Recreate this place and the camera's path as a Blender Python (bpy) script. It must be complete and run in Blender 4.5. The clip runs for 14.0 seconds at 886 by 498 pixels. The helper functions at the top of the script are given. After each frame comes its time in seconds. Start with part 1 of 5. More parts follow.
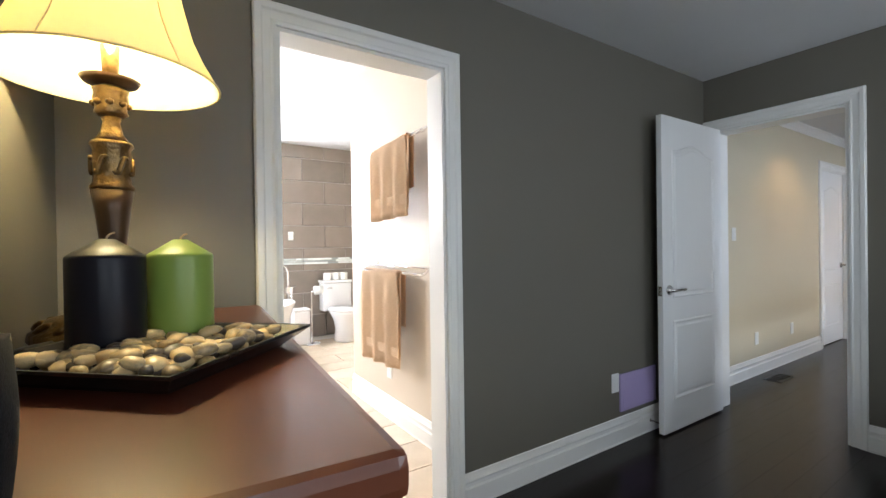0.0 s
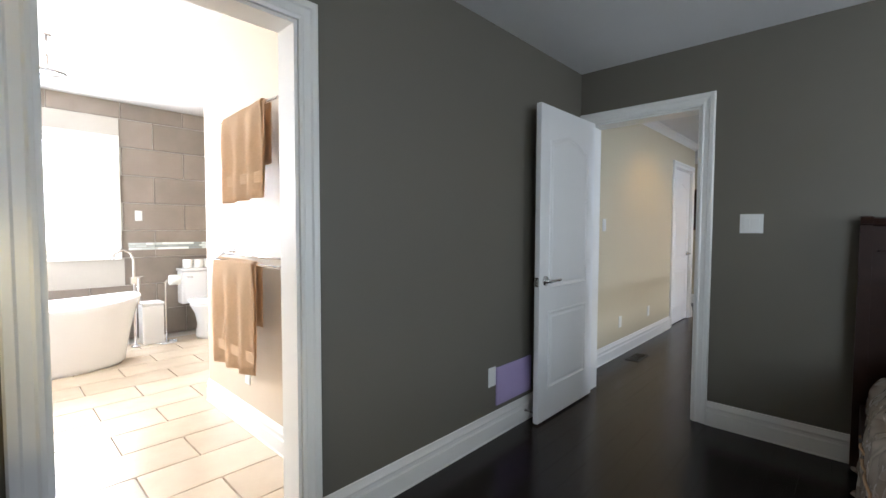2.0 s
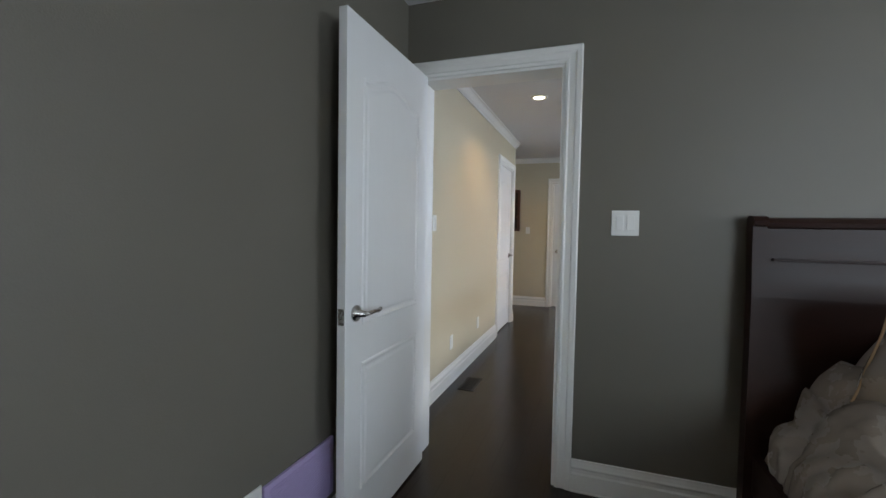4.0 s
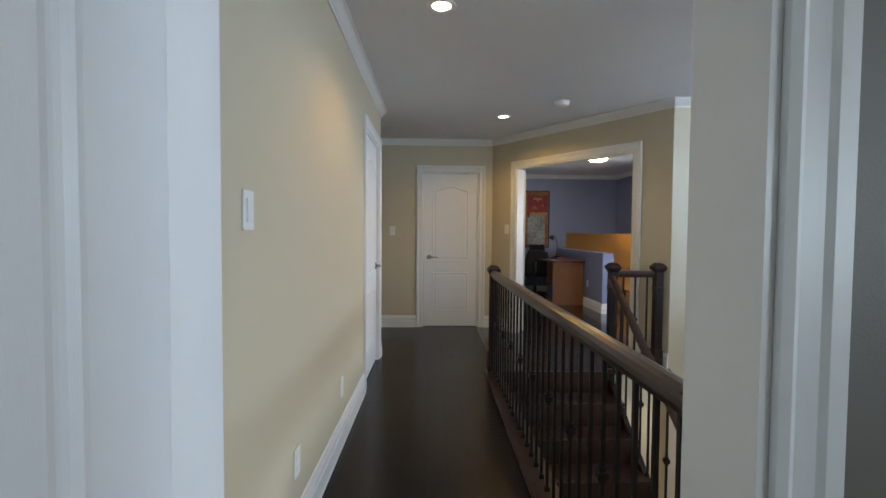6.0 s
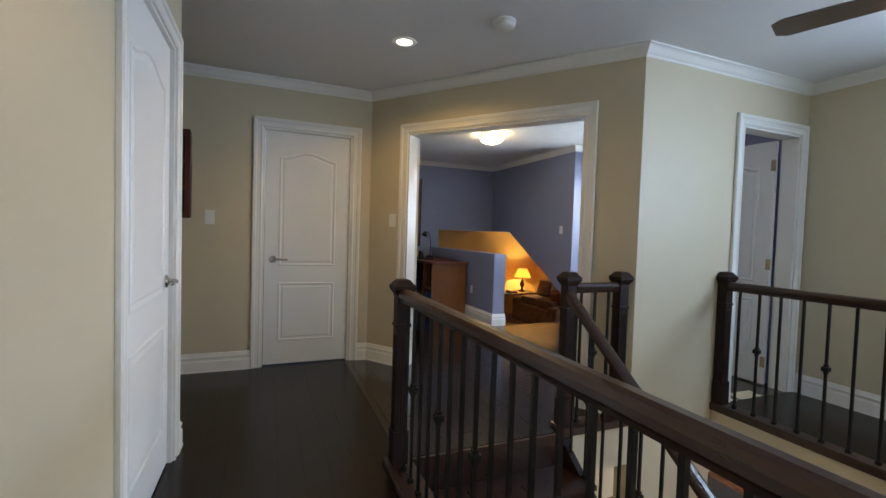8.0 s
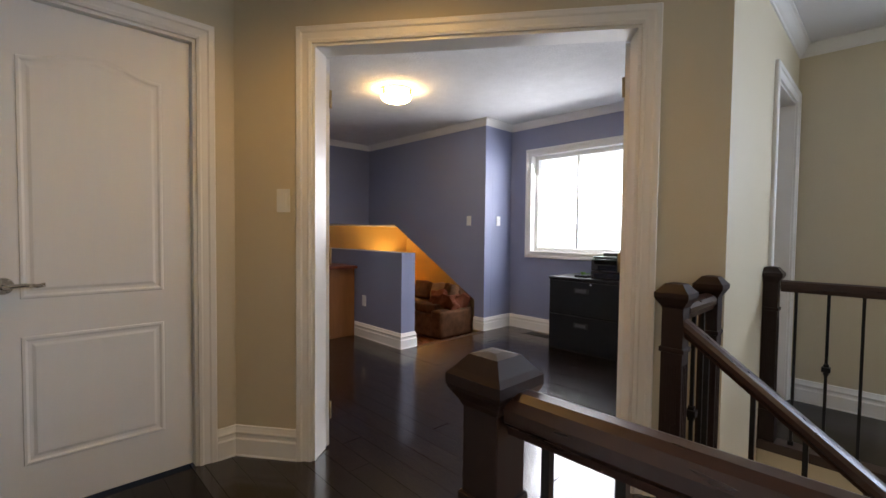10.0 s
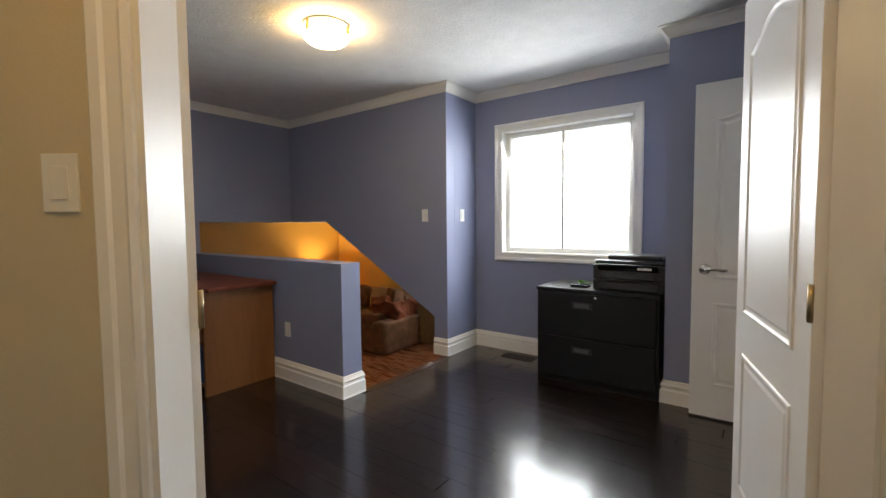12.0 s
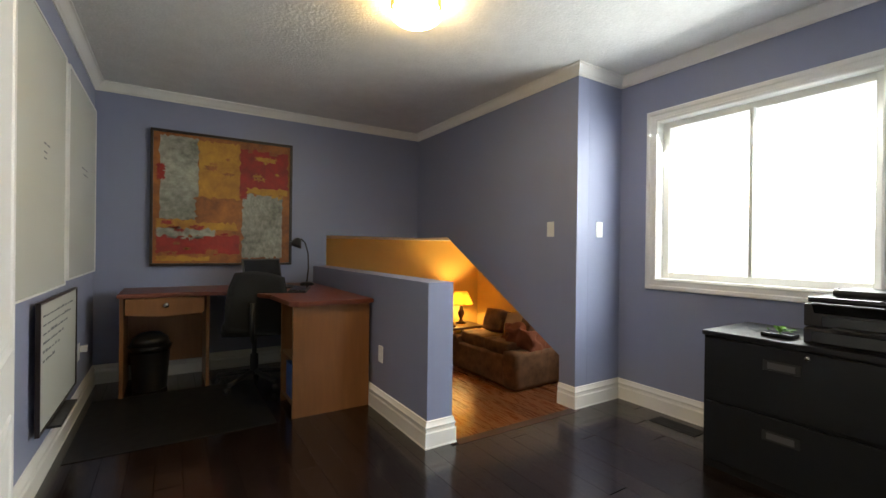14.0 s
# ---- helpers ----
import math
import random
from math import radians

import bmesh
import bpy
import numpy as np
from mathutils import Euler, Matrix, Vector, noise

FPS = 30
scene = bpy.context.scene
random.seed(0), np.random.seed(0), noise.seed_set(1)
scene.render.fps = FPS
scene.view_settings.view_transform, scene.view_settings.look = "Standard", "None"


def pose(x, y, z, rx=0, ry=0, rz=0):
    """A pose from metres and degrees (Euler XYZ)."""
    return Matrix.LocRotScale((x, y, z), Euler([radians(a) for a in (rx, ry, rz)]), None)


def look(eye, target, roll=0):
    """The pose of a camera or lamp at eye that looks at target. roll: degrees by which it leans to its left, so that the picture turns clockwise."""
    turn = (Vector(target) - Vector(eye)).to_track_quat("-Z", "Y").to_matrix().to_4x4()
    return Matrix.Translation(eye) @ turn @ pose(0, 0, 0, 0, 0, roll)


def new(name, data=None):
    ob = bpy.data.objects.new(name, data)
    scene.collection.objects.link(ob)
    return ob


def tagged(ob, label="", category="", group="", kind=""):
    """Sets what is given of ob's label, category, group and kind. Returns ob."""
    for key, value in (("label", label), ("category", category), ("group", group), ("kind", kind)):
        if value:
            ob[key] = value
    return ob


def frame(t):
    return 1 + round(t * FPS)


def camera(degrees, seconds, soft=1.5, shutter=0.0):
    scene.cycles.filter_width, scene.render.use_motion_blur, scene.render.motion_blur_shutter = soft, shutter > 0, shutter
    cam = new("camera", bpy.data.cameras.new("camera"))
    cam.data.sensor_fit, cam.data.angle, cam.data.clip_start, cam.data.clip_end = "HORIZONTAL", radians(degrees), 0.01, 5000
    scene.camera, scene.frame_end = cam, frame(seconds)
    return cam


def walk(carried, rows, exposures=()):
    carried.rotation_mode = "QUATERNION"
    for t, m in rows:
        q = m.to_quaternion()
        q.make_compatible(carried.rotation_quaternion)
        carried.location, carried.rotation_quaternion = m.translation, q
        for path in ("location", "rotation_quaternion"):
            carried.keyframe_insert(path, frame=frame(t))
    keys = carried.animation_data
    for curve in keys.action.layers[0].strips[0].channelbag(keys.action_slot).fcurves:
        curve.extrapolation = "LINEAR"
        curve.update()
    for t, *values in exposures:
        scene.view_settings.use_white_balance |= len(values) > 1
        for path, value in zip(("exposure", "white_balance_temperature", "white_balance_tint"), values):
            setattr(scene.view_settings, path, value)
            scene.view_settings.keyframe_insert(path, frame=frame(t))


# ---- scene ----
cam = camera(91.3, 14.0)
PATH = [
    (0, (-0.417, -0.1, 1.217), (0.68, 1.572, 1.205), -0.8),
    (0.5, (-0.395, -0.096, 1.23), (0.759, 1.537, 1.187), -0.6),
    (1, (-0.351, -0.072, 1.236), (0.883, 1.501, 1.171), -0.4),
    (1.5, (-0.276, -0.042, 1.244), (1.065, 1.439, 1.159), -0.1),
    (2, (-0.154, 0.01, 1.245), (1.302, 1.378, 1.154), 0.2),
    (2.5, (0.021, 0.108, 1.23), (1.604, 1.326, 1.141), 0.6),
    (3, (0.254, 0.235, 1.249), (1.95, 1.29, 1.144), 0.9),
    (3.5, (0.537, 0.386, 1.241), (2.335, 1.255, 1.143), 1.1),
    (4, (0.864, 0.557, 1.239), (2.745, 1.228, 1.152), 1.0),
    (4.2, (1.005, 0.637, 1.24), (2.915, 1.226, 1.152), 0.9),
    (6.3, (2.757, 1.137, 1.225), (4.752, 1.021, 1.15), 0.4),
    (6.5, (2.926, 1.114, 1.235), (4.918, 0.953, 1.155), 0.4),
    (7, (3.35, 1.162, 1.218), (5.321, 0.831, 1.141), 0.7),
    (7.5, (3.779, 1.187, 1.202), (5.707, 0.658, 1.123), 1.2),
    (8, (4.202, 1.225, 1.188), (6.054, 0.474, 1.116), 1.8),
    (8.2, (4.358, 1.265, 1.179), (6.172, 0.426, 1.106), 2.0),
    (10.3, (6.067, 1.065, 1.138), (7.428, -0.398, 1.065), -0.0),
    (10.5, (6.191, 1.025, 1.144), (7.498, -0.487, 1.07), -0.4),
    (11, (6.483, 0.888, 1.161), (7.691, -0.703, 1.076), -0.4),
    (11.5, (6.695, 0.688, 1.185), (7.845, -0.945, 1.086), -0.5),
    (12, (6.834, 0.441, 1.202), (8.027, -1.16, 1.091), -0.5),
    (12.5, (6.912, 0.204, 1.21), (8.233, -1.294, 1.111), -0.5),
    (13, (6.973, 0.004, 1.198), (8.438, -1.357, 1.144), -0.2),
    (13.5, (7.012, -0.14, 1.17), (8.602, -1.354, 1.151), 0.5),
    (14, (7.036, -0.267, 1.14), (8.728, -1.332, 1.135), 0.7),
]
walk(cam, [(t, look(eye, target, roll)) for t, eye, target, roll in PATH],
     exposures=[(0.0, 0.08, 6050, 10), (4.0, 0.12, 6050, 9), (7.0, 0.05, 5700, 6), (8.2, 0.02, 5750, 6), (10.5, 0.03, 6500, 15), (12.0, 0.12, 6550, 7), (14.0, 0.32, 6800, 3)])

# ---- world and lights ----
BED_H, HALL_H, OFF_H, BATH_H = 2.42, 2.44, 2.46, 2.62
world = bpy.data.worlds.new("sky")
scene.world = world
world.use_nodes = True
sky = world.node_tree.nodes.new("ShaderNodeTexSky")
sky.sky_type, sky.sun_disc, sky.sun_elevation, sky.sun_rotation = "NISHITA", False, radians(40), radians(200)
wbg = world.node_tree.nodes["Background"]
wbg.inputs[1].default_value = 0.1
world.node_tree.links.new(sky.outputs[0], wbg.inputs[0])


def area(name, loc, target, w, h, power, color):
    d = bpy.data.lights.new(name, "AREA")
    d.shape, d.size, d.size_y, d.energy, d.color = "RECTANGLE", w, h, power, color
    ob = new(name, d)
    ob.matrix_world = look(loc, target)
    return ob


def bulb(name, loc, power, color, radius=0.03):
    d = bpy.data.lights.new(name, "POINT")
    d.energy, d.color, d.shadow_soft_size = power, color, radius
    ob = new(name, d)
    ob.location = loc
    return ob


def spot(name, loc, power, color, cone):
    d = bpy.data.lights.new(name, "SPOT")
    d.energy, d.color, d.spot_size, d.spot_blend, d.shadow_soft_size = power, color, radians(cone), 0.6, 0.04
    ob = new(name, d)
    ob.location = loc
    return ob


DAY, WARM = (0.95, 0.97, 1.0), (1.0, 0.66, 0.30)
area("office_window_daylight", (8.265, -3.47, 1.52), (8.265, -1.0, 0.05), 1.30, 1.16, 57, DAY)
area("bath_window_daylight", (0.21, 5.96, 1.575), (0.21, 2, 1.4), 1.2, 1.17, 115, (0.95, 0.97, 1.0))
# added fill for the towel wall; the side wall behind it has no window
area("bath_side_fill", (-1.45, 4.0, 1.7), (1, 4.0, 1.0), 1.3, 1.2, 105, (0.95, 0.97, 1.0))
area("hall_window_daylight", (4.2, -2.80, 1.82), (4.9, 0.5, 0.9), 1.4, 0.75, 60, (0.68, 0.81, 1.0))
area("bedroom_window_daylight", (1.9, -3.25, 1.45), (1.7, 0, 1.0), 1.6, 1.3, 36, (0.85, 0.92, 1.0))
# added fill through an invented side opening, to brighten the wall behind the bed
area("bedroom_side_fill", (-0.70, -1.75, 1.45), (3, -0.6, 1.0), 1.4, 1.2, 48, (0.86, 0.94, 1.0))
# added fill that brightens the lower storey; no window is built behind it
area("lower_storey_fill", (6.0, -5.95, -1.3), (6.0, 0, -1.8), 1.8, 1.3, 210, (1.0, 0.95, 0.88))
bulb("bedroom_lamp_bulb", (-0.490, 0.95, 1.655), 18, (1.0, 0.80, 0.42), 0.035)
bulb("fan_bulb", (4.87, -1.09, 1.98), 5, (1.0, 0.80, 0.52), 0.05)
spot("pot_light_beam", (7.0, 0.41, 2.42), 33, (1.0, 0.56, 0.15), 160)
spot("pot_light_beam", (4.85, 1.09, 2.42), 24, (1.0, 0.66, 0.33), 130)
area("lower_room_daylight", (10.78, -5.085, 0.30), (11.0, -2, -0.6), 0.45, 1.2, 16, (1.0, 0.95, 0.88))
bulb("lower_lamp_bulb", (13.15, -4.5, 0.30), 46, (1.0, 0.62, 0.22), 0.04)


# ---- materials ----
def material(name, c1, c2=None, rough=0.6, metal=0.0, scale=6.0, detail=4.0, bump=0.0, bscale=60.0, stretch=(1, 1, 1), coat=0.0,
             emit=0.0, trans=0.0, island=0.0, obj=0.0, spec=0.5, rvar=0.08):
    m = bpy.data.materials.new(name)
    m.use_nodes = True
    nt = m.node_tree
    b = nt.nodes["Principled BSDF"]
    L = nt.links.new
    tc = nt.nodes.new("ShaderNodeTexCoord")
    mp = nt.nodes.new("ShaderNodeMapping")
    mp.inputs["Scale"].default_value = stretch
    L(tc.outputs["Object"], mp.inputs[0])
    vec = mp.outputs[0]
    if island or obj:
        src = nt.nodes.new("ShaderNodeNewGeometry" if island else "ShaderNodeObjectInfo")
        out = src.outputs["Random Per Island" if island else "Random"]
        sh = nt.nodes.new("ShaderNodeVectorMath")
        sh.operation = "MULTIPLY_ADD"
        L(out, sh.inputs[0])
        sh.inputs[1].default_value = (37, 91, 53)
        L(vec, sh.inputs[2])
        vec = sh.outputs[0]
    n = nt.nodes.new("ShaderNodeTexNoise")
    n.inputs["Scale"].default_value, n.inputs["Detail"].default_value, n.inputs["Roughness"].default_value = scale, detail, 0.6
    L(vec, n.inputs["Vector"])
    n2 = nt.nodes.new("ShaderNodeTexNoise")
    n2.inputs["Scale"].default_value, n2.inputs["Detail"].default_value = scale * 0.13, 2
    L(vec, n2.inputs["Vector"])
    ad = nt.nodes.new("ShaderNodeMath")
    ad.operation = "MULTIPLY_ADD"
    ad.inputs[1].default_value = 0.6
    L(n.outputs["Fac"], ad.inputs[0])
    mu = nt.nodes.new("ShaderNodeMath")
    mu.operation = "MULTIPLY"
    mu.inputs[1].default_value = 0.4
    L(n2.outputs["Fac"], mu.inputs[0])
    L(mu.outputs[0], ad.inputs[2])
    fac = ad.outputs[0]
    if island or obj:
        mx = nt.nodes.new("ShaderNodeMath")
        mx.operation = "MULTIPLY_ADD"
        L(out, mx.inputs[0])
        mx.inputs[1].default_value = (island or obj)
        L(fac, mx.inputs[2])
        sb = nt.nodes.new("ShaderNodeMath")
        sb.operation = "SUBTRACT"
        L(mx.outputs[0], sb.inputs[0])
        sb.inputs[1].default_value = 0.5 * (island or obj)
        fac = sb.outputs[0]
    r = nt.nodes.new("ShaderNodeValToRGB")
    r.color_ramp.elements[0].position, r.color_ramp.elements[1].position = 0.25, 0.75
    c2 = c2 or tuple(x * 0.93 for x in c1)
    r.color_ramp.elements[0].color, r.color_ramp.elements[1].color = (*c2, 1), (*c1, 1)
    L(fac, r.inputs[0])
    L(r.outputs[0], b.inputs["Base Color"])
    rr = nt.nodes.new("ShaderNodeMapRange")
    rr.inputs[3].default_value, rr.inputs[4].default_value = max(0.02, rough - rvar), min(1, rough + rvar)
    L(n.outputs["Fac"], rr.inputs[0])
    L(rr.outputs[0], b.inputs["Roughness"])
    b.inputs["Metallic"].default_value, b.inputs["Coat Weight"].default_value = metal, coat
    b.inputs["Specular IOR Level"].default_value = spec
    b.inputs["Coat Roughness"].default_value = 0.12
    b.inputs["Transmission Weight"].default_value = trans
    if emit:
        b.inputs["Emission Color"].default_value = (*c1, 1)
        b.inputs["Emission Strength"].default_value = emit
    if bump:
        nb = nt.nodes.new("ShaderNodeTexNoise")
        nb.inputs["Scale"].default_value, nb.inputs["Detail"].default_value = bscale, 3
        L(vec, nb.inputs["Vector"])
        bp = nt.nodes.new("ShaderNodeBump")
        bp.inputs["Strength"].default_value, bp.inputs["Distance"].default_value = bump, 0.004
        L(nb.outputs["Fac"], bp.inputs["Height"])
        L(bp.outputs[0], b.inputs["Normal"])
    return m


GREY = material("grey_brown_wall_paint", (0.150, 0.137, 0.109), (0.138, 0.126, 0.100), 0.5, scale=3, bump=0.12, bscale=220)
BEIGE = material("beige_wall_paint", (0.595, 0.525, 0.375), (0.565, 0.497, 0.352), 0.5, scale=3, bump=0.12, bscale=220)
BLUE = material("periwinkle_wall_paint", (0.250, 0.275, 0.40), (0.237, 0.26, 0.382), 0.45, scale=3, bump=0.12, bscale=220)
GOLD = material("gold_wall_paint", (0.62, 0.42, 0.14), (0.56, 0.37, 0.11), 0.55, scale=3, bump=0.1, bscale=200)
TAN = material("tan_bath_paint", (0.62, 0.53, 0.42), (0.59, 0.50, 0.39), 0.5, scale=3, bump=0.1, bscale=220)
WHITE = material("white_trim_paint", (0.80, 0.79, 0.76), (0.76, 0.75, 0.71), 0.32, scale=5, bump=0.04, bscale=90)
DOORW = material("white_door_paint", (0.80, 0.80, 0.79), (0.77, 0.77, 0.76), 0.35, scale=5, bump=0.10, bscale=120, stretch=(6, 6, 0.6))
CEIL = material("white_ceiling_paint", (0.74, 0.74, 0.74), (0.70, 0.70, 0.70), 0.85, scale=4, bump=0.35, bscale=90)
POPCORN = material("stippled_white_ceiling", (0.78, 0.78, 0.77), (0.62, 0.62, 0.61), 0.9, scale=70, bump=1.0, bscale=55)
DARKWOOD = material("espresso_floor_boards", (0.013, 0.009, 0.008), (0.010, 0.0065, 0.006), 0.24, scale=5, stretch=(0.5, 4, 4), island=0.3, spec=0.30, rvar=0.02)
PLANK = material("espresso_floor_board", (0.015, 0.008, 0.0065), (0.007, 0.0042, 0.0038), 0.22, scale=9, stretch=(0.5, 5, 5), bump=0.10, bscale=26, obj=0.6, spec=0.6, coat=0.45)
SUBFLOOR = material("dark_joint", (0.004, 0.003, 0.003), None, 0.7)
REDFLOOR = material("red_brown_lower_floor", (0.30, 0.11, 0.045), (0.16, 0.055, 0.022), 0.28, scale=7, stretch=(0.6, 6, 6), island=0.5, bump=0.06)
RAILWOOD = material("dark_walnut_rail", (0.042, 0.017, 0.011), (0.020, 0.009, 0.006), 0.30, scale=9, stretch=(1, 6, 6), coat=0.15)
POSTWOOD = material("dark_walnut_post", (0.024, 0.011, 0.008), (0.012, 0.006, 0.005), 0.5, scale=9, stretch=(6, 6, 0.8), spec=0.3)
IRON = material("black_iron", (0.012, 0.012, 0.013), (0.02, 0.019, 0.018), 0.45, 0.6, scale=30)
NICKEL = material("satin_nickel", (0.55, 0.53, 0.50), (0.48, 0.46, 0.43), 0.26, 1.0, scale=40)
BRASS = material("worn_brass_hinge", (0.52, 0.42, 0.26), (0.40, 0.31, 0.18), 0.35, 1.0, scale=60)
CHROME = material("polished_chrome", (0.80, 0.80, 0.82), (0.76, 0.76, 0.78), 0.08, 1.0, scale=20, rvar=0.02)
PLASTIC = material("white_plastic", (0.80, 0.80, 0.77), (0.77, 0.77, 0.74), 0.38, scale=12)
LILAC = material("lilac_painted_metal", (0.46, 0.38, 0.60), (0.43, 0.35, 0.57), 0.45, scale=10)
MAHOG = material("red_mahogany_veneer", (0.20, 0.058, 0.022), (0.075, 0.020, 0.010), 0.36, scale=3, stretch=(3, 0.7, 3), coat=0.25)
BEDWOOD = material("dark_cherry_bed_wood", (0.032, 0.011, 0.006), (0.016, 0.006, 0.004), 0.42, scale=6, stretch=(4, 0.8, 4), coat=0.0, spec=0.3)
DESKWOOD = material("honey_maple_laminate", (0.27, 0.115, 0.036), (0.19, 0.078, 0.024), 0.42, scale=7, stretch=(5, 5, 0.6), bump=0.03)
DESKTOP = material("cherry_laminate_top", (0.19, 0.050, 0.024), (0.12, 0.030, 0.016), 0.34, scale=6, stretch=(0.8, 5, 5))
BLACKMET = material("black_painted_steel", (0.008, 0.0085, 0.011), (0.006, 0.0065, 0.008), 0.36, 0.0, scale=25, bump=0.05, bscale=300, spec=0.3)
BLACKPL = material("black_plastic", (0.012, 0.012, 0.014), (0.018, 0.018, 0.020), 0.38, scale=20)
GLOSSBK = material("glossy_black_plastic", (0.010, 0.010, 0.012), None, 0.12, scale=20, rvar=0.03)
FABRICBK = material("black_chair_fabric", (0.007, 0.0075, 0.008), (0.004, 0.0045, 0.005), 0.9, scale=120, bump=0.4, bscale=400)
LINEN = material("cream_lamp_shade", (0.88, 0.82, 0.62), (0.82, 0.75, 0.54), 0.8, scale=60, trans=0.0)
SATIN = material("taupe_satin", (0.30, 0.25, 0.205), (0.235, 0.195, 0.16), 0.27, scale=6, bump=0.08, bscale=260)
TOWEL = material("tan_terry_cloth", (0.80, 0.58, 0.37), (0.70, 0.49, 0.30), 0.95, scale=70, bump=0.25, bscale=420)
CERAMIC = material("white_ceramic", (0.84, 0.84, 0.84), (0.81, 0.81, 0.81), 0.10, scale=8, rvar=0.03)
TILE = material("taupe_wall_tile", (0.27, 0.225, 0.185), (0.17, 0.14, 0.115), 0.35, scale=4, detail=6, stretch=(1.0, 1, 7), obj=0.35, bump=0.05)
GROUT = material("pale_grout", (0.52, 0.49, 0.44), None, 0.85, scale=30)
FTILE = material("cream_stone_tile", (0.66, 0.55, 0.42), (0.52, 0.42, 0.31), 0.22, scale=5, detail=7, obj=0.3)
MOSAIC = material("glass_mosaic", (0.75, 0.80, 0.78), (0.30, 0.34, 0.33), 0.12, scale=3, island=1.6)
BRONZE = material("antique_bronze", (0.34, 0.22, 0.09), (0.055, 0.035, 0.018), 0.36, 0.9, scale=38, bump=0.8, bscale=70)
BRONZEDK = material("dark_bronze_wood", (0.115, 0.062, 0.026), (0.05, 0.026, 0.012), 0.32, 0.3, scale=12, stretch=(3, 3, 0.5))
WAXBK = material("black_wax", (0.007, 0.007, 0.011), (0.010, 0.009, 0.014), 0.42, scale=8, spec=0.3)
WAXGR = material("green_wax", (0.25, 0.35, 0.065), (0.22, 0.315, 0.055), 0.42, scale=8)
PEBBLE = material("river_pebble", (0.80, 0.58, 0.28), (0.13, 0.10, 0.075), 0.35, scale=2.5, obj=1.1)
TRAYBK = material("black_lacquer", (0.010, 0.009, 0.009), None, 0.3, scale=10)
CANVAS_R = material("red_paint", (0.50, 0.022, 0.012), (0.05, 0.008, 0.006), 0.55, scale=9, detail=10, bump=1.0, bscale=30)
CANVAS_S = material("silver_grey_paint", (0.52, 0.52, 0.43), (0.025, 0.028, 0.024), 0.5, scale=22, detail=8, bump=1.0, bscale=45)
CANVAS_Y = material("ochre_yellow_paint", (0.66, 0.36, 0.03), (0.20, 0.05, 0.010), 0.55, scale=9, detail=8, bump=0.8, bscale=34)
CANVAS_O = material("burnt_orange_paint", (0.52, 0.18, 0.03), (0.05, 0.012, 0.006), 0.55, scale=13, detail=8, bump=0.8, bscale=34)
FRAMEBK = material("dark_picture_frame", (0.022, 0.014, 0.011), None, 0.35, scale=20)
BOARD = material("whiteboard_enamel", (0.50, 0.51, 0.47), (0.48, 0.49, 0.45), 0.5, scale=1, rvar=0.01)
INK = material("faded_marker_ink", (0.14, 0.15, 0.17), None, 0.6)
SOFA = material("brown_velour", (0.34, 0.18, 0.10), (0.06, 0.034, 0.022), 0.9, scale=9, detail=6, bump=0.4, bscale=90)
CUSHION = material("beige_cushion_cloth", (0.50, 0.33, 0.19), (0.40, 0.26, 0.14), 0.9, scale=60, bump=0.5, bscale=150)
CURTAIN = material("tan_curtain_cloth", (0.48, 0.34, 0.17), (0.40, 0.28, 0.13), 0.85, scale=50)
AMBER = material("amber_lamp_shade", (0.88, 0.62, 0.22), (0.84, 0.57, 0.18), 0.8, scale=40)
LEAF = material("bright_green_leaf", (0.16, 0.36, 0.05), (0.10, 0.25, 0.03), 0.45, scale=20)
GLOW = material("lit_frosted_glass", (1.0, 0.82, 0.50), None, 0.4, emit=7.0)
OFFGLOW = material("lit_warm_frosted_glass", (1.0, 0.70, 0.33), None, 0.4, emit=46.0)
POTGLOW = material("lit_lamp_lens", (1.0, 0.84, 0.58), None, 0.4, emit=9.0)
DAYBACK = material("bright_overcast_distance", (0.93, 0.97, 1.0), None, 1.0, emit=2.6)
MATPL = material("dark_carpet_mat", (0.012, 0.012, 0.013), (0.009, 0.009, 0.010), 0.4, scale=15)
SCREEN = material("dark_screen_glass", (0.008, 0.009, 0.012), None, 0.12, rvar=0.02)
DULLGREY = material("dull_grey_plastic", (0.09, 0.09, 0.10), (0.07, 0.07, 0.08), 0.45, scale=20)
BLADE = material("weathered_brown_blade", (0.17, 0.135, 0.105), (0.12, 0.095, 0.075), 0.45, scale=8, stretch=(0.6, 5, 5))
DARKART = material("dark_red_wood", (0.10, 0.032, 0.018), (0.05, 0.016, 0.010), 0.4, scale=8)


def shade_glow(m, color, amount):
    """A cloth shade lets part of its bulb's light through."""
    nt = m.node_tree
    b = nt.nodes["Principled BSDF"]
    t = nt.nodes.new("ShaderNodeBsdfTranslucent")
    t.inputs[0].default_value = (*color, 1)
    mix = nt.nodes.new("ShaderNodeMixShader")
    mix.inputs[0].default_value = amount
    out = nt.nodes["Material Output"]
    nt.links.new(b.outputs[0], mix.inputs[1])
    nt.links.new(t.outputs[0], mix.inputs[2])
    nt.links.new(mix.outputs[0], out.inputs[0])


shade_glow(LINEN, (0.95, 0.86, 0.60), 0.55)
shade_glow(AMBER, (1.0, 0.72, 0.28), 0.6)

GLASS = bpy.data.materials.new("window_glass")
GLASS.use_nodes = True
_g = GLASS.node_tree.nodes["Principled BSDF"]
_g.inputs["Transmission Weight"].default_value, _g.inputs["Roughness"].default_value, _g.inputs["IOR"].default_value = 1.0, 0.0, 1.02


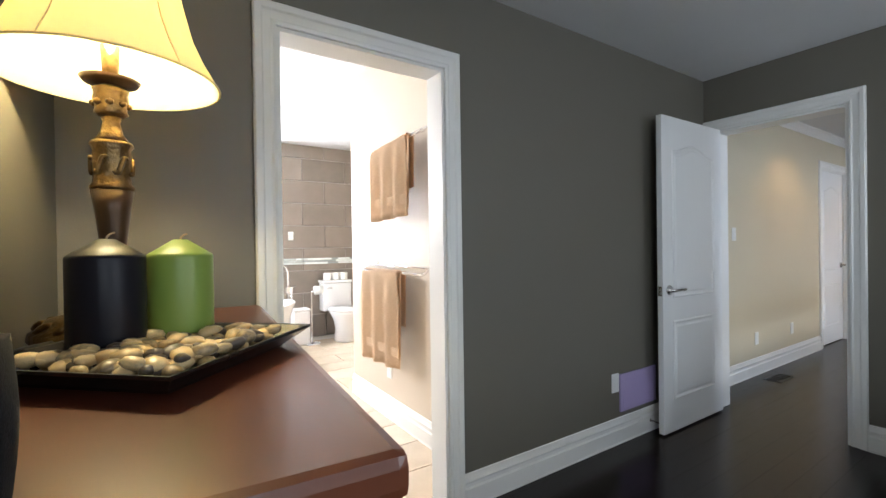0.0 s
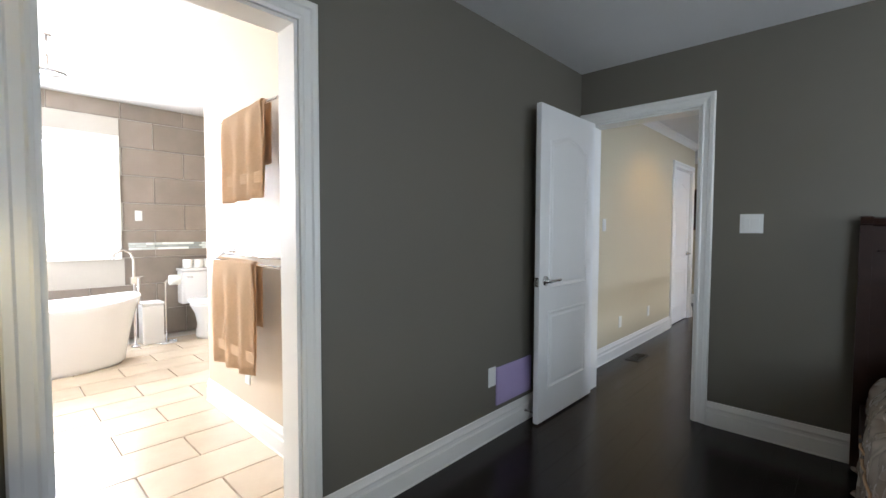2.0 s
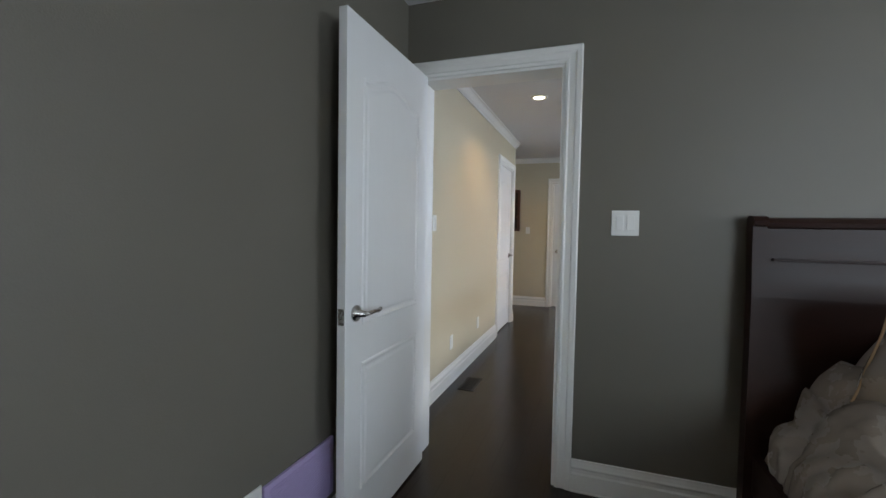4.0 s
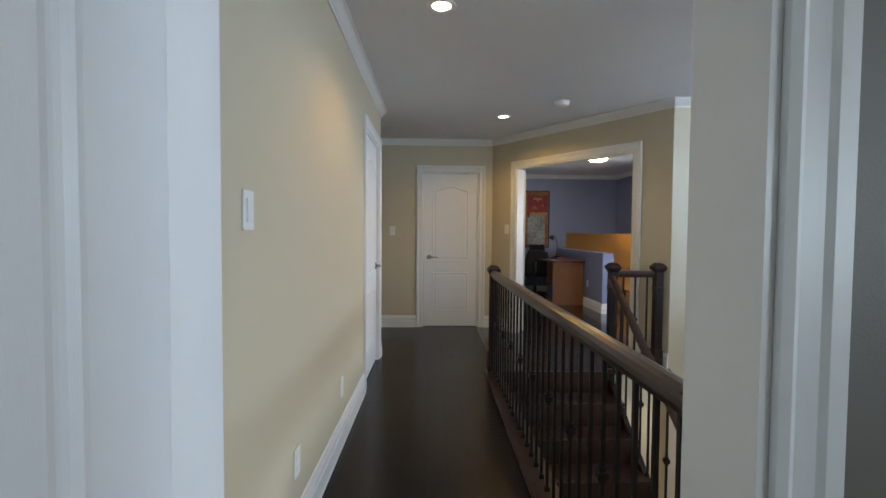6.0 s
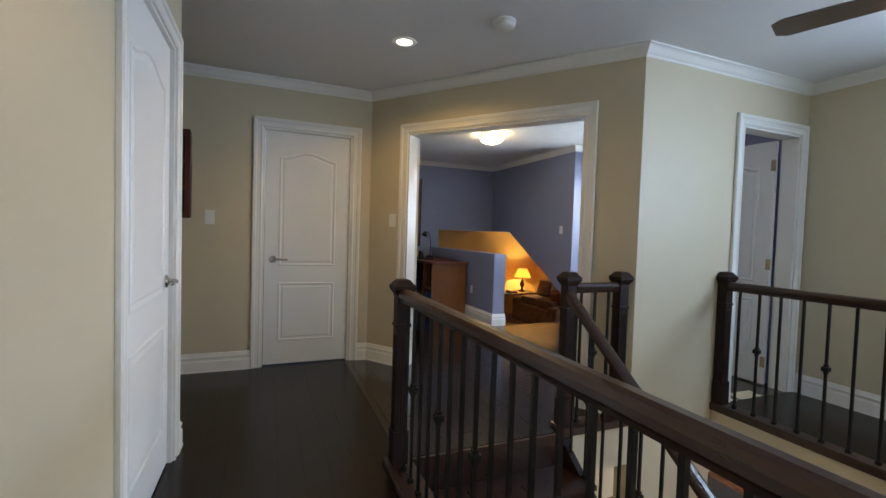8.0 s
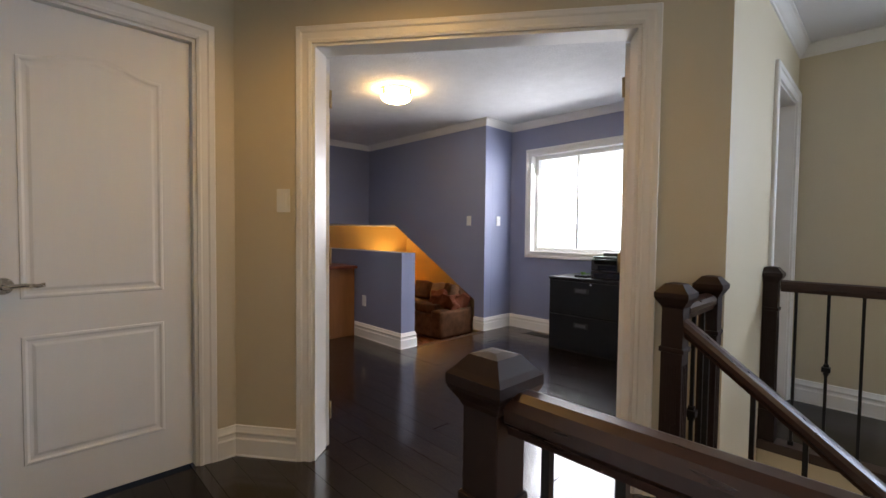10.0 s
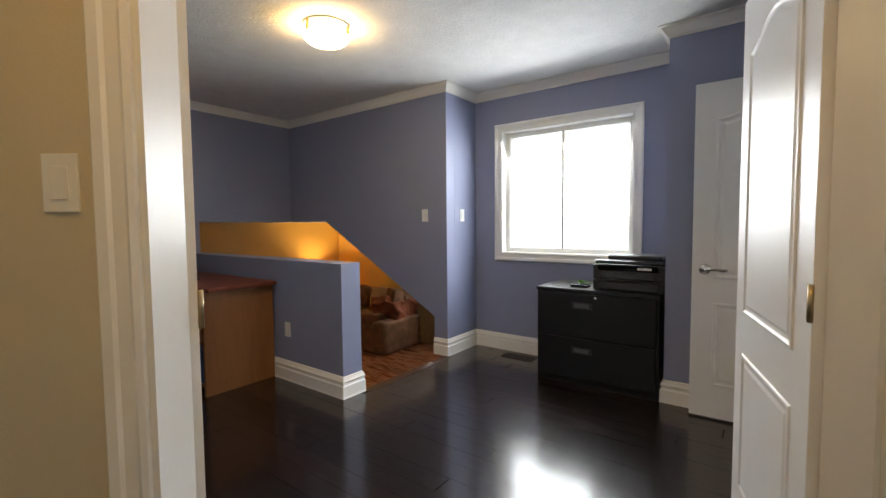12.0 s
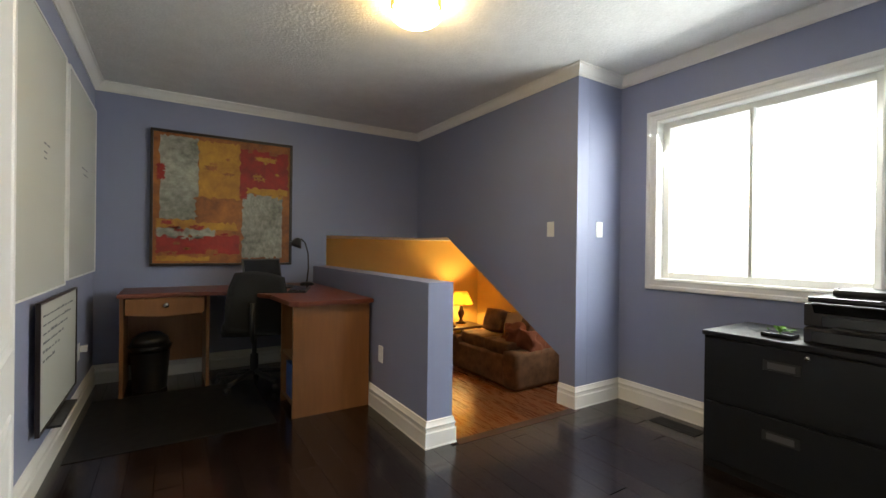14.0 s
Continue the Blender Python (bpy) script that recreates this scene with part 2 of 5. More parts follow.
# ---- mesh helpers ----
def add_box(bm, x0, x1, y0, y1, z0, z1, bevel=0.0, mat=0):
    v = [bm.verts.new(p) for p in ((x0, y0, z0), (x1, y0, z0), (x1, y1, z0), (x0, y1, z0), (x0, y0, z1), (x1, y0, z1), (x1, y1, z1), (x0, y1, z1))]
    f = [bm.faces.new([v[i] for i in q]) for q in ((3, 2, 1, 0), (4, 5, 6, 7), (0, 1, 5, 4), (1, 2, 6, 5), (2, 3, 7, 6), (3, 0, 4, 7))]
    for q in f:
        q.material_index = mat
    if bevel:
        bmesh.ops.bevel(bm, geom=list({e for q in f for e in q.edges}), offset=bevel, segments=2, affect="EDGES", profile=0.6)


def box(x0, x1, y0, y1, z0, z1, bevel=0.0):
    bm = bmesh.new()
    add_box(bm, x0, x1, y0, y1, z0, z1, bevel)
    return bm


def lathe(profile, seg=24, cx=0, cy=0, caps=True):
    """A turned body from (radius, z) pairs."""
    bm = bmesh.new()
    rings = []
    for r, z in profile:
        rings.append([bm.verts.new((cx + r * math.cos(2 * math.pi * i / seg), cy + r * math.sin(2 * math.pi * i / seg), z)) for i in range(seg)])
    for a, b in zip(rings, rings[1:]):
        for i in range(seg):
            j = (i + 1) % seg
            bm.faces.new((a[i], a[j], b[j], b[i]))
    if caps and profile[0][0] > 0.0005:
        bm.faces.new(rings[0][::-1])
    if caps and profile[-1][0] > 0.0005:
        bm.faces.new(rings[-1])
    for f in bm.faces:
        f.smooth = True
    return bm


def tube(points, r, seg=10):
    """A round bar along points."""
    bm = bmesh.new()
    P = [Vector(p) for p in points]
    rings = []
    for i, p in enumerate(P):
        d = (P[min(i + 1, len(P) - 1)] - P[max(i - 1, 0)]).normalized()
        u = d.orthogonal().normalized() if i == 0 else (u - d * u.dot(d)).normalized()
        w = d.cross(u)
        rings.append([bm.verts.new(p + r * (math.cos(2 * math.pi * k / seg) * u + math.sin(2 * math.pi * k / seg) * w)) for k in range(seg)])
    for a, b in zip(rings, rings[1:]):
        for k in range(seg):
            bm.faces.new((a[k], a[(k + 1) % seg], b[(k + 1) % seg], b[k]))
    bm.faces.new(rings[0][::-1])
    bm.faces.new(rings[-1])
    for f in bm.faces:
        f.smooth = True
    return bm


def sweep(paths, closed=False):
    """Strips between neighbouring polylines of equal length."""
    bm = bmesh.new()
    rows = [[bm.verts.new(p) for p in path] for path in paths]
    n = len(rows[0])
    for a, b in zip(rows, rows[1:]):
        for i in range(n if closed else n - 1):
            j = (i + 1) % n
            bm.faces.new((a[i], a[j], b[j], b[i]))
    if not closed:
        for i in (0, n - 1):
            col = [r[i] for r in rows]
            bm.faces.new(col if i == 0 else col[::-1])
    bmesh.ops.recalc_face_normals(bm, faces=bm.faces[:])
    return bm


def extrude_poly(pts, axis, a, b):
    """A flat outline given in the two other axes, made solid between a and b along axis."""
    bm = bmesh.new()

    def at(p, q):
        return {"x": (q, p[0], p[1]), "y": (p[0], q, p[1]), "z": (p[0], p[1], q)}[axis]
    lo, hi = [bm.verts.new(at(p, a)) for p in pts], [bm.verts.new(at(p, b)) for p in pts]
    bm.faces.new(lo)
    bm.faces.new(hi[::-1])
    for i in range(len(pts)):
        j = (i + 1) % len(pts)
        bm.faces.new((lo[i], hi[i], hi[j], lo[j]))
    bmesh.ops.recalc_face_normals(bm, faces=bm.faces[:])
    return bm


def soft(w, d, h, n=8, k=0.35, wob=0.0, seed=0.0):
    """A padded block, round at its edges, centred on its base."""
    bm = bmesh.new()
    bmesh.ops.create_cube(bm, size=2)
    bmesh.ops.subdivide_edges(bm, edges=bm.edges[:], cuts=n, use_grid_fill=True)
    for v in bm.verts:
        c = v.co
        m = max(abs(c.x), abs(c.y), abs(c.z))
        s = c.normalized() * m
        p = c.lerp(s, k)
        q = Vector((p.x * w / 2, p.y * d / 2, (p.z + 1) * h / 2))
        if wob:
            q += noise.noise_vector(q * 7 + Vector((seed, seed, 0))) * wob
        v.co = q
    for f in bm.faces:
        f.smooth = True
    return bm


def mesh_of(name, bm, mats):
    me = bpy.data.meshes.new(name)
    bm.to_mesh(me)
    bm.free()
    for m in (mats if isinstance(mats, (list, tuple)) else [mats]):
        me.materials.append(m)
    return me


def part(name, bm, mat, parent, label=""):
    ob = new(name, mesh_of(name, bm, mat))
    ob.parent = parent
    return tagged(ob, label)


def thing(name, label, category, m=None, group="", kind=""):
    ob = new(name)
    ob.empty_display_size = 0.1
    if m is not None:
        ob.matrix_basis = m
    return tagged(ob, label, category, group, kind)


def solid(name, bm, mat, label, category, m=None, group="", kind=""):
    ob = new(name, mesh_of(name, bm, mat))
    if m is not None:
        ob.matrix_basis = m
    return tagged(ob, label, category, group, kind)


def struct(name, bm, mat, label, category="", parent=None):
    ob = new(name, mesh_of(name, bm, mat))
    if parent:
        ob.parent = parent
    return tagged(ob, label, category or name.split("_")[0], kind="structure")


def wall(name, p0, p1, thick, z0, z1, holes, near, far, label):
    """A wall from p0 to p1; its far side lies thick to the left of that way. holes: (s0, s1, z0, z1) along it."""
    a, b = Vector(p0), Vector(p1)
    d = (b - a).normalized()
    nrm = Vector((-d.y, d.x))
    bm = bmesh.new()
    cuts = sorted({0.0, (b - a).length, *[h[0] for h in holes], *[h[1] for h in holes]})
    for s0, s1 in zip(cuts, cuts[1:]):
        solid_z = [(z0, z1)]
        for h in holes:
            if h[0] <= s0 + 1e-6 and h[1] >= s1 - 1e-6:
                solid_z = [q for q in ((z0, h[2]), (h[3], z1)) if q[1] - q[0] > 1e-4]
        for q in solid_z:
            add_box(bm, s0, s1, min(0, thick), max(0, thick), q[0], q[1])
    for f in bm.faces:
        f.normal_update()
        f.material_index = 1 if f.normal.y * (1 if thick > 0 else -1) > 0.5 else 0
    for v in bm.verts:
        s, t = v.co.x, v.co.y
        w = a + d * s + nrm * t
        v.co = (w.x, w.y, v.co.z)
    return struct(name, bm, [near, far], label, "wall")


BASE = [(0, 0), (0.022, 0), (0.022, 0.006), (0.019, 0.010), (0.019, 0.086), (0.013, 0.094), (0.012, 0.109), (0.017, 0.114), (0.018, 0.121), (0.013, 0.129), (0.008, 0.142), (0.006, 0.151), (0, 0.154)]
CROWN = [(0, -0.075), (0.008, -0.075), (0.010, -0.062), (0.020, -0.052), (0.040, -0.022), (0.050, -0.012), (0.062, -0.010), (0.062, -0.001), (0, -0.001)]


def run(name, pts, profile, z, label, mat=None):
    """A moulding along the corner points pts, standing out to the right of the way, mitred at the corners."""
    P = [Vector(p) for p in pts]
    rows = []
    for d, h in profile:
        row = []
        for i, p in enumerate(P):
            dirs = []
            if i > 0:
                dirs.append((p - P[i - 1]).normalized())
            if i < len(P) - 1:
                dirs.append((P[i + 1] - p).normalized())
            ns = [Vector((q.y, -q.x)) for q in dirs]
            if len(ns) == 2:
                m = (ns[0] + ns[1]).normalized()
                off = m * (d / max(0.3, m.dot(ns[0])))
            else:
                off = ns[0] * d
            row.append((p.x + off.x, p.y + off.y, z + h))
        rows.append(row)
    return struct(name, sweep(rows), mat or WHITE, label, name)


CASE = [(0.0, 0.0), (0.0, 0.012), (0.012, 0.016), (0.020, 0.012), (0.045, 0.014), (0.052, 0.020), (0.072, 0.022), (0.078, 0.016), (0.078, 0.0)]


def casing(name, p0, p1, out, zt, label, zb=None, parent=None):
    """Moulded trim round an opening from p0 to p1 on a wall; out: the way into the room."""
    a, b, o = Vector(p0), Vector(p1), Vector(out)
    d = (b - a).normalized()
    rows = []
    for w, t in CASE:
        A, B = a - d * w + o * (t + 0.001), b + d * w + o * (t + 0.001)
        if zb is None:
            rows.append([(A.x, A.y, 0.002), (A.x, A.y, zt + w), (B.x, B.y, zt + w), (B.x, B.y, 0.002)])
        else:
            rows.append([(A.x, A.y, zb - w), (A.x, A.y, zt + w), (B.x, B.y, zt + w), (B.x, B.y, zb - w)])
    return struct(name, sweep(rows, closed=zb is not None), WHITE, label, "trim")


def jamb(name, p0, p1, out, depth, zt, label):
    """The lining of a doorway: two posts and a head, 15 mm thick, from the wall's face inwards."""
    a, b, o = Vector(p0), Vector(p1), Vector(out)
    d = (b - a).normalized()
    L = (b - a).length
    bm = bmesh.new()
    add_box(bm, 0.001, 0.015, -0.002, depth + 0.002, 0.002, zt - 0.015)
    add_box(bm, L - 0.015, L - 0.001, -0.002, depth + 0.002, 0.002, zt - 0.015)
    add_box(bm, 0.001, L - 0.001, -0.002, depth + 0.002, zt - 0.015, zt - 0.001)
    for v in bm.verts:
        w = a + d * v.co.x - o * v.co.y
        v.co = (w.x, w.y, v.co.z)
    bmesh.ops.recalc_face_normals(bm, faces=bm.faces[:])
    return struct(name, bm, WHITE, label, "trim")


# ---- structure: walls ----
WT = 0.12
WBT = 0.15            # thickness of the wall between bedroom and hall
DX = -0.66            # bedroom wall behind the dresser
WA = 1.535            # bedroom's bathroom wall
WB = 3.00             # bedroom's hall wall
HY = 1.655            # hall's long wall
HX = 8.152            # hall's end wall
SX = 6.345            # wall at the end of the stairwell
OBY = 0.26             # office wall with the whiteboards
LY = -2.745           # landing wall
D0, D1 = Vector((SX, -1.012)), Vector((8.152, 0.360))
DD = (D1 - D0).normalized()
DN = Vector((DD.y, -DD.x))     # from the hall into the office

wall("wall_bedroom_bath", (-0.78, WA), (WB, WA), WT - 0.001, 0, BED_H, [(0.725, 1.452, 0, 2.02)], GREY, TAN, "grey brown painted bedroom wall beside the bathroom doorway")
wall("wall_bedroom_hall", (WB, HY + 0.15), (WB, -3.2), WBT, 0, BED_H, [(HY + 0.15 - 1.455, HY + 0.15 - 0.722, 0, 2.03)], GREY, BEIGE, "grey brown painted bedroom wall with the hall doorway")
# the opening in this wall is invented, to let the side fill in
wall("wall_bedroom_dresser", (DX, -3.2), (DX, WA), WT, 0, BED_H, [(0.75, 2.15, 0.85, 2.05)], GREY, GREY, "grey brown painted wall behind the dresser")
wall("wall_bedroom_window", (WB + 0.13, -3.2), (DX - 0.12, -3.2), WT, 0, BED_H, [(0.43, 2.03, 0.8, 2.1)], GREY, GREY, "grey brown painted bedroom wall with a window")
wall("wall_hall_long", (3.15, HY), (6.84, HY), WT, 0, HALL_H, [(2.72, 3.53, 0, 2.045)], BEIGE, BEIGE, "beige painted hall wall with a closet doorway")
wall("wall_hall_recess", (6.84, HY + 0.12), (6.84, 2.8), WT, 0, HALL_H, [], BEIGE, BEIGE, "beige painted wall of the hall recess")
wall("wall_hall_recess_end", (6.7, 2.8), (HX, 2.8), WT, 0, HALL_H, [], BEIGE, BEIGE, "beige painted end of the hall recess")
wall("wall_hall_end", (HX, 2.92), (HX, 0.30), WT, 0, HALL_H, [(2.92 - 1.27, 2.92 - 0.53, 0, 2.03)], BEIGE, BLUE, "beige painted hall end wall with a white door")
wall("wall_office_diagonal", D0, D1, -WT, 0, HALL_H + 0.02, [(0.36, 1.855, 0, 2.04)], BEIGE, BLUE, "diagonal wall, beige in the hall and blue in the office")
wall("wall_stairwell_end", (SX, D0.y), (SX, LY), WT, -0.17, HALL_H + 0.02, [(D0.y + 1.98, D0.y + 2.65, 0, 2.045)], BEIGE, BLUE, "beige painted wall at the end of the stairwell")
wall("wall_landing", (SX, LY), (3.03, LY), WT, -0.17, HALL_H, [(SX - 4.95, SX - 3.45, 1.40, 2.24)], BEIGE, BEIGE, "beige painted landing wall with a window")
wall("wall_office_closet", (7.36, -2.73), (6.49, -2.73), WT, 0, OFF_H, [], BLUE, BLUE, "blue painted projecting office wall")
wall("wall_office_return", (7.36, -3.215), (7.36, -2.851), WT, 0, OFF_H, [], BLUE, BLUE, "blue painted return beside the window")
wall("wall_office_window", (9.15, -3.215), (7.24, -3.215), WT + 0.05, 0, OFF_H, [(9.15 - 8.845, 9.15 - 7.685, 0.94, 2.06)], BLUE, BLUE, "blue painted office wall with a wide window")
struct("wall_office_slope", extrude_poly([(9.15, 0), (9.30, 0), (9.30, 0.35), (10.866, 1.255), (11.513, 1.255), (11.513, OFF_H), (9.15, OFF_H)], "y", -2.727, -2.85), BLUE,
       "blue grey wall cut along a slope above the stairs", "wall")
wall("wall_office_pier", (9.15, -2.851), (9.15, -3.215), WT, 0, OFF_H, [], BLUE, BLUE, "blue painted pier beside the window")
wall("wall_office_picture", (11.513, 0.45), (11.513, -2.85), WT, -0.9, OFF_H, [(0.45 + 1.645, 0.45 + 2.85, -0.9, 1.255)], BLUE, GOLD, "blue painted office wall behind the desk")
wall("wall_office_board", (8.21, OBY), (11.513, OBY), WT, 0, OFF_H, [], BLUE, BEIGE, "blue painted office wall with whiteboards")
half = struct("wall_half", box(9.16, 11.511, -1.68, -1.51, -0.3, 0.94), BLUE, "low blue partition beside the stairs", "wall")

# ceilings
struct("ceiling_bedroom", box(DX - 0.12, WB + 0.05, -3.3, WA + 0.05, BED_H, BED_H + 0.1), CEIL, "white bedroom ceiling", "ceiling")
struct("ceiling_hall", extrude_poly([(WB + 0.05, -3.05), (6.43, -3.05), (6.43, -1.06), (8.21, 0.29), (8.21, 2.95), (WB + 0.05, 2.95)], "z", HALL_H, HALL_H + 0.1), CEIL, "white hall ceiling", "ceiling")
struct("ceiling_office", extrude_poly([(6.43, -3.4), (11.65, -3.4), (11.65, 0.5), (8.21, 0.5), (8.21, 0.29), (6.43, -1.06)], "z", OFF_H, OFF_H + 0.1), POPCORN, "stippled white office ceiling", "ceiling")

# mouldings
S = lambda s: tuple(D0 + DD * s)
SO = lambda s: tuple(D0 + DD * s + DN * WT)
run("baseboard", [(DX, WA), (-0.133, WA)], BASE, 0, "white moulded baseboard")
run("baseboard", [(0.75, WA), (WB, WA)], BASE, 0, "white moulded baseboard along the grey wall")
run("baseboard", [(WB, 0.644), (WB, -3.2), (DX, -3.2), (DX, WA)], BASE, 0, "white moulded baseboard along the grey wall")
run("baseboard", [(3.15, HY), (5.792, HY)], BASE, 0, "white moulded baseboard in the hall")
run("baseboard", [(6.758, HY), (6.84, HY), (6.84, 2.8), (HX, 2.8), (HX, 1.348)], BASE, 0, "white moulded baseboard round the hall corner")
run("baseboard", [(HX, 0.452), (HX, D1.y), S(1.933)], BASE, 0, "white moulded baseboard in the hall corner")
run("baseboard", [S(0.282), tuple(D0)], BASE, 0, "white moulded baseboard beside the newel post")
run("baseboard", [(SX - 0.02, LY), (3.15, LY)], BASE, 0, "white moulded baseboard on the landing")
run("baseboard", [(11.513, -1.51), (9.16, -1.51), (9.16, -1.68), (9.24, -1.68)], BASE, 0, "white moulded baseboard wrapping the low partition")
run("baseboard", [(8.28, OBY), (11.513, OBY), (11.513, -1.51)], BASE, 0, "white moulded baseboard in the office")
run("baseboard", [(9.30, -2.727), (9.15, -2.727), (9.15, -3.215), (7.36, -3.215), (7.36, -2.73), (6.55, -2.73)], BASE, 0, "white moulded baseboard under the office window")
run("crown_moulding", [(WB + 0.12, HY), (6.84, HY), (6.84, 2.8), (HX, 2.8), (HX, D1.y), tuple(D0), (SX, LY), (3.15, LY)], CROWN, HALL_H, "white hall crown moulding")
run("crown_moulding", [SO(2.19), (8.24, OBY), (11.513, OBY), (11.513, -2.727), (9.15, -2.727), (9.15, -3.215), (7.36, -3.215), (7.36, -2.73), (6.49, -2.73), (6.49, -1.1), SO(0.1)], CROWN, OFF_H, "white office crown moulding")

# doorways
casing("trim_bath_doorway", (-0.055, WA), (0.672, WA), (0, -1), 2.02, "white moulded door casing")
jamb("trim_bath_lining", (-0.055, WA), (0.672, WA), (0, -1), WT, 2.02, "white doorway lining")
casing("trim_bedroom_doorway", (WB, 1.455), (WB, 0.722), (-1, 0), 2.03, "white moulded door casing")
casing("trim_bedroom_doorway_hall", (WB + WBT, 0.722), (WB + WBT, 1.455), (1, 0), 2.03, "white moulded door casing")
jamb("trim_bedroom_lining", (WB, 1.455), (WB, 0.722), (-1, 0), WBT, 2.03, "white doorway lining")
casing("trim_closet_doorway", (5.87, HY), (6.68, HY), (0, -1), 2.045, "white moulded door casing")
jamb("trim_closet_lining", (5.87, HY), (6.68, HY), (0, -1), WT, 2.045, "white doorway lining")
casing("trim_hall_end_doorway", (HX, 1.27), (HX, 0.53), (-1, 0), 2.03, "white moulded door casing")
jamb("trim_hall_end_lining", (HX, 1.27), (HX, 0.53), (-1, 0), WT, 2.03, "white doorway lining")
casing("trim_office_doorway", S(0.36), S(1.855), tuple(-DN), 2.04, "white moulded casing of the double doorway")
jamb("trim_office_lining", S(0.36), S(1.855), tuple(-DN), WT, 2.04, "white lining of the double doorway")
casing("trim_landing_doorway", (SX, -1.98), (SX, -2.65), (-1, 0), 2.045, "white moulded door casing")
jamb("trim_landing_lining", (SX, -1.98), (SX, -2.65), (-1, 0), WT, 2.045, "white doorway lining")


# ---- doors ----
def panel_outline(x0, x1, z0, z1, arch, k=0.0):
    pts = [(x0 + k, z0 + k), (x1 - k, z0 + k)]
    if not arch:
        return pts + [(x1 - k, z1 - k), (x0 + k, z1 - k)]
    n = 14
    for i in range(n + 1):
        u = i / n
        x = x1 - k + (x0 - x1 + 2 * k) * u
        rise = arch * (0.5 - 0.5 * math.cos(2 * math.pi * u))
        pts.append((x, z1 - k - arch + rise))
    return pts


def door(name, label, w, h, m, handle="lever", flip=False, hinges=3, swing=1):
    """A two-panel door with an arched upper panel. It stands on its hinge edge at x = 0 and is 35 mm thick along y."""
    root = thing(name, label, "door", m, kind="structure")
    part("leaf", box(0.002, w - 0.002, -0.0175, 0.0175, 0.012, h, 0.002), DOORW, root)
    st = 0.115
    for y, s in ((0.0175, 1), (-0.0175, -1)):
        for nm, z0, z1, arch in (("lower_panel", 0.21, 0.72, 0), ("upper_panel", 0.865, h - 0.16, 0.055)):
            rows = []
            for k, d in ((0, -0.001), (0.004, 0.005), (0.012, 0.006), (0.020, 0.001), (0.030, -0.0005), (0.042, 0.0035)):
                rows.append([(p[0], y + s * d, p[1]) for p in panel_outline(st, w - st, z0, z1, arch, k)])
            bm = sweep(rows, closed=True)
            inner = [bm.verts.new(p) for p in rows[-1]]
            bm.faces.new(inner)
            bmesh.ops.remove_doubles(bm, verts=bm.verts[:], dist=0.00001)
            bmesh.ops.recalc_face_normals(bm, faces=bm.faces[:])
            part(nm, bm, DOORW, root)
    if handle:
        hx = w - 0.07
        for s in (1, -1):
            y = s * 0.0175
            hd = part("door_handle", lathe([(0.030, 0), (0.032, 0.004), (0.030, 0.010), (0.014, 0.014), (0.011, 0.045), (0.0, 0.047)], 20), NICKEL, root, "satin nickel lever handle")
            hd.matrix_basis = pose(hx, y, 0.92, -90 * s, 0, 0)
            lev = tube([(hx, y + s * 0.044, 0.92), (hx - 0.02, y + s * 0.05, 0.921), (hx - 0.06, y + s * 0.05, 0.923), (hx - 0.095, y + s * 0.047, 0.918), (hx - 0.118, y + s * 0.044, 0.922)], 0.0085, 10)
            part("lever", lev, NICKEL, root)
        part("latch_plate", box(w - 0.003, w, -0.012, 0.012, 0.885, 0.945), NICKEL, root)
    for z in ((0.20, h / 2, h - 0.2) if hinges == 3 else ()):
        bm = lathe([(0.0065, z - 0.045), (0.0065, z + 0.045)], 10, 0.0, swing * 0.022)
        add_box(bm, 0.0, 0.032, swing * 0.0176, swing * 0.0195, z - 0.044, z + 0.044)
        part("hinge", bm, BRASS, root)
    return root


ang = lambda dx, dy: math.degrees(math.atan2(dy, dx))
door("door_bedroom", "open white two-panel bedroom door with a lever handle", 0.76, 2.025, pose(2.972, 1.424, 0, 0, 0, ang(-0.775, 0.004)), swing=-1)
door("door_closet", "closed white two-panel hall closet door", 0.775, 2.03, pose(5.888, HY + 0.035, 0, 0, 0, 0), hinges=0)
door("door_hall_end", "closed white two-panel door at the hall's end", 0.705, 2.012, pose(HX + 0.045, 0.548, 0, 0, 0, 90), hinges=0)
door("door_landing", "white two-panel door opened into the office", 0.70, 2.03, pose(6.495, -2.632, 0, 0, 0, 1.0), swing=1)
hl, hr = D0 + DD * 1.838 + DN * (WT + 0.01), D0 + DD * 0.377 + DN * (WT + 0.01)
door("door_office_a", "open white two-panel double door leaf", 0.73, 2.02, pose(hl.x, hl.y, 0, 0, 0, 8), handle="", swing=-1)
door("door_office_b", "open white two-panel double door leaf", 0.73, 2.02, pose(hr.x, hr.y, 0, 0, 0, ang(0.155, -0.62)), handle="", swing=1)


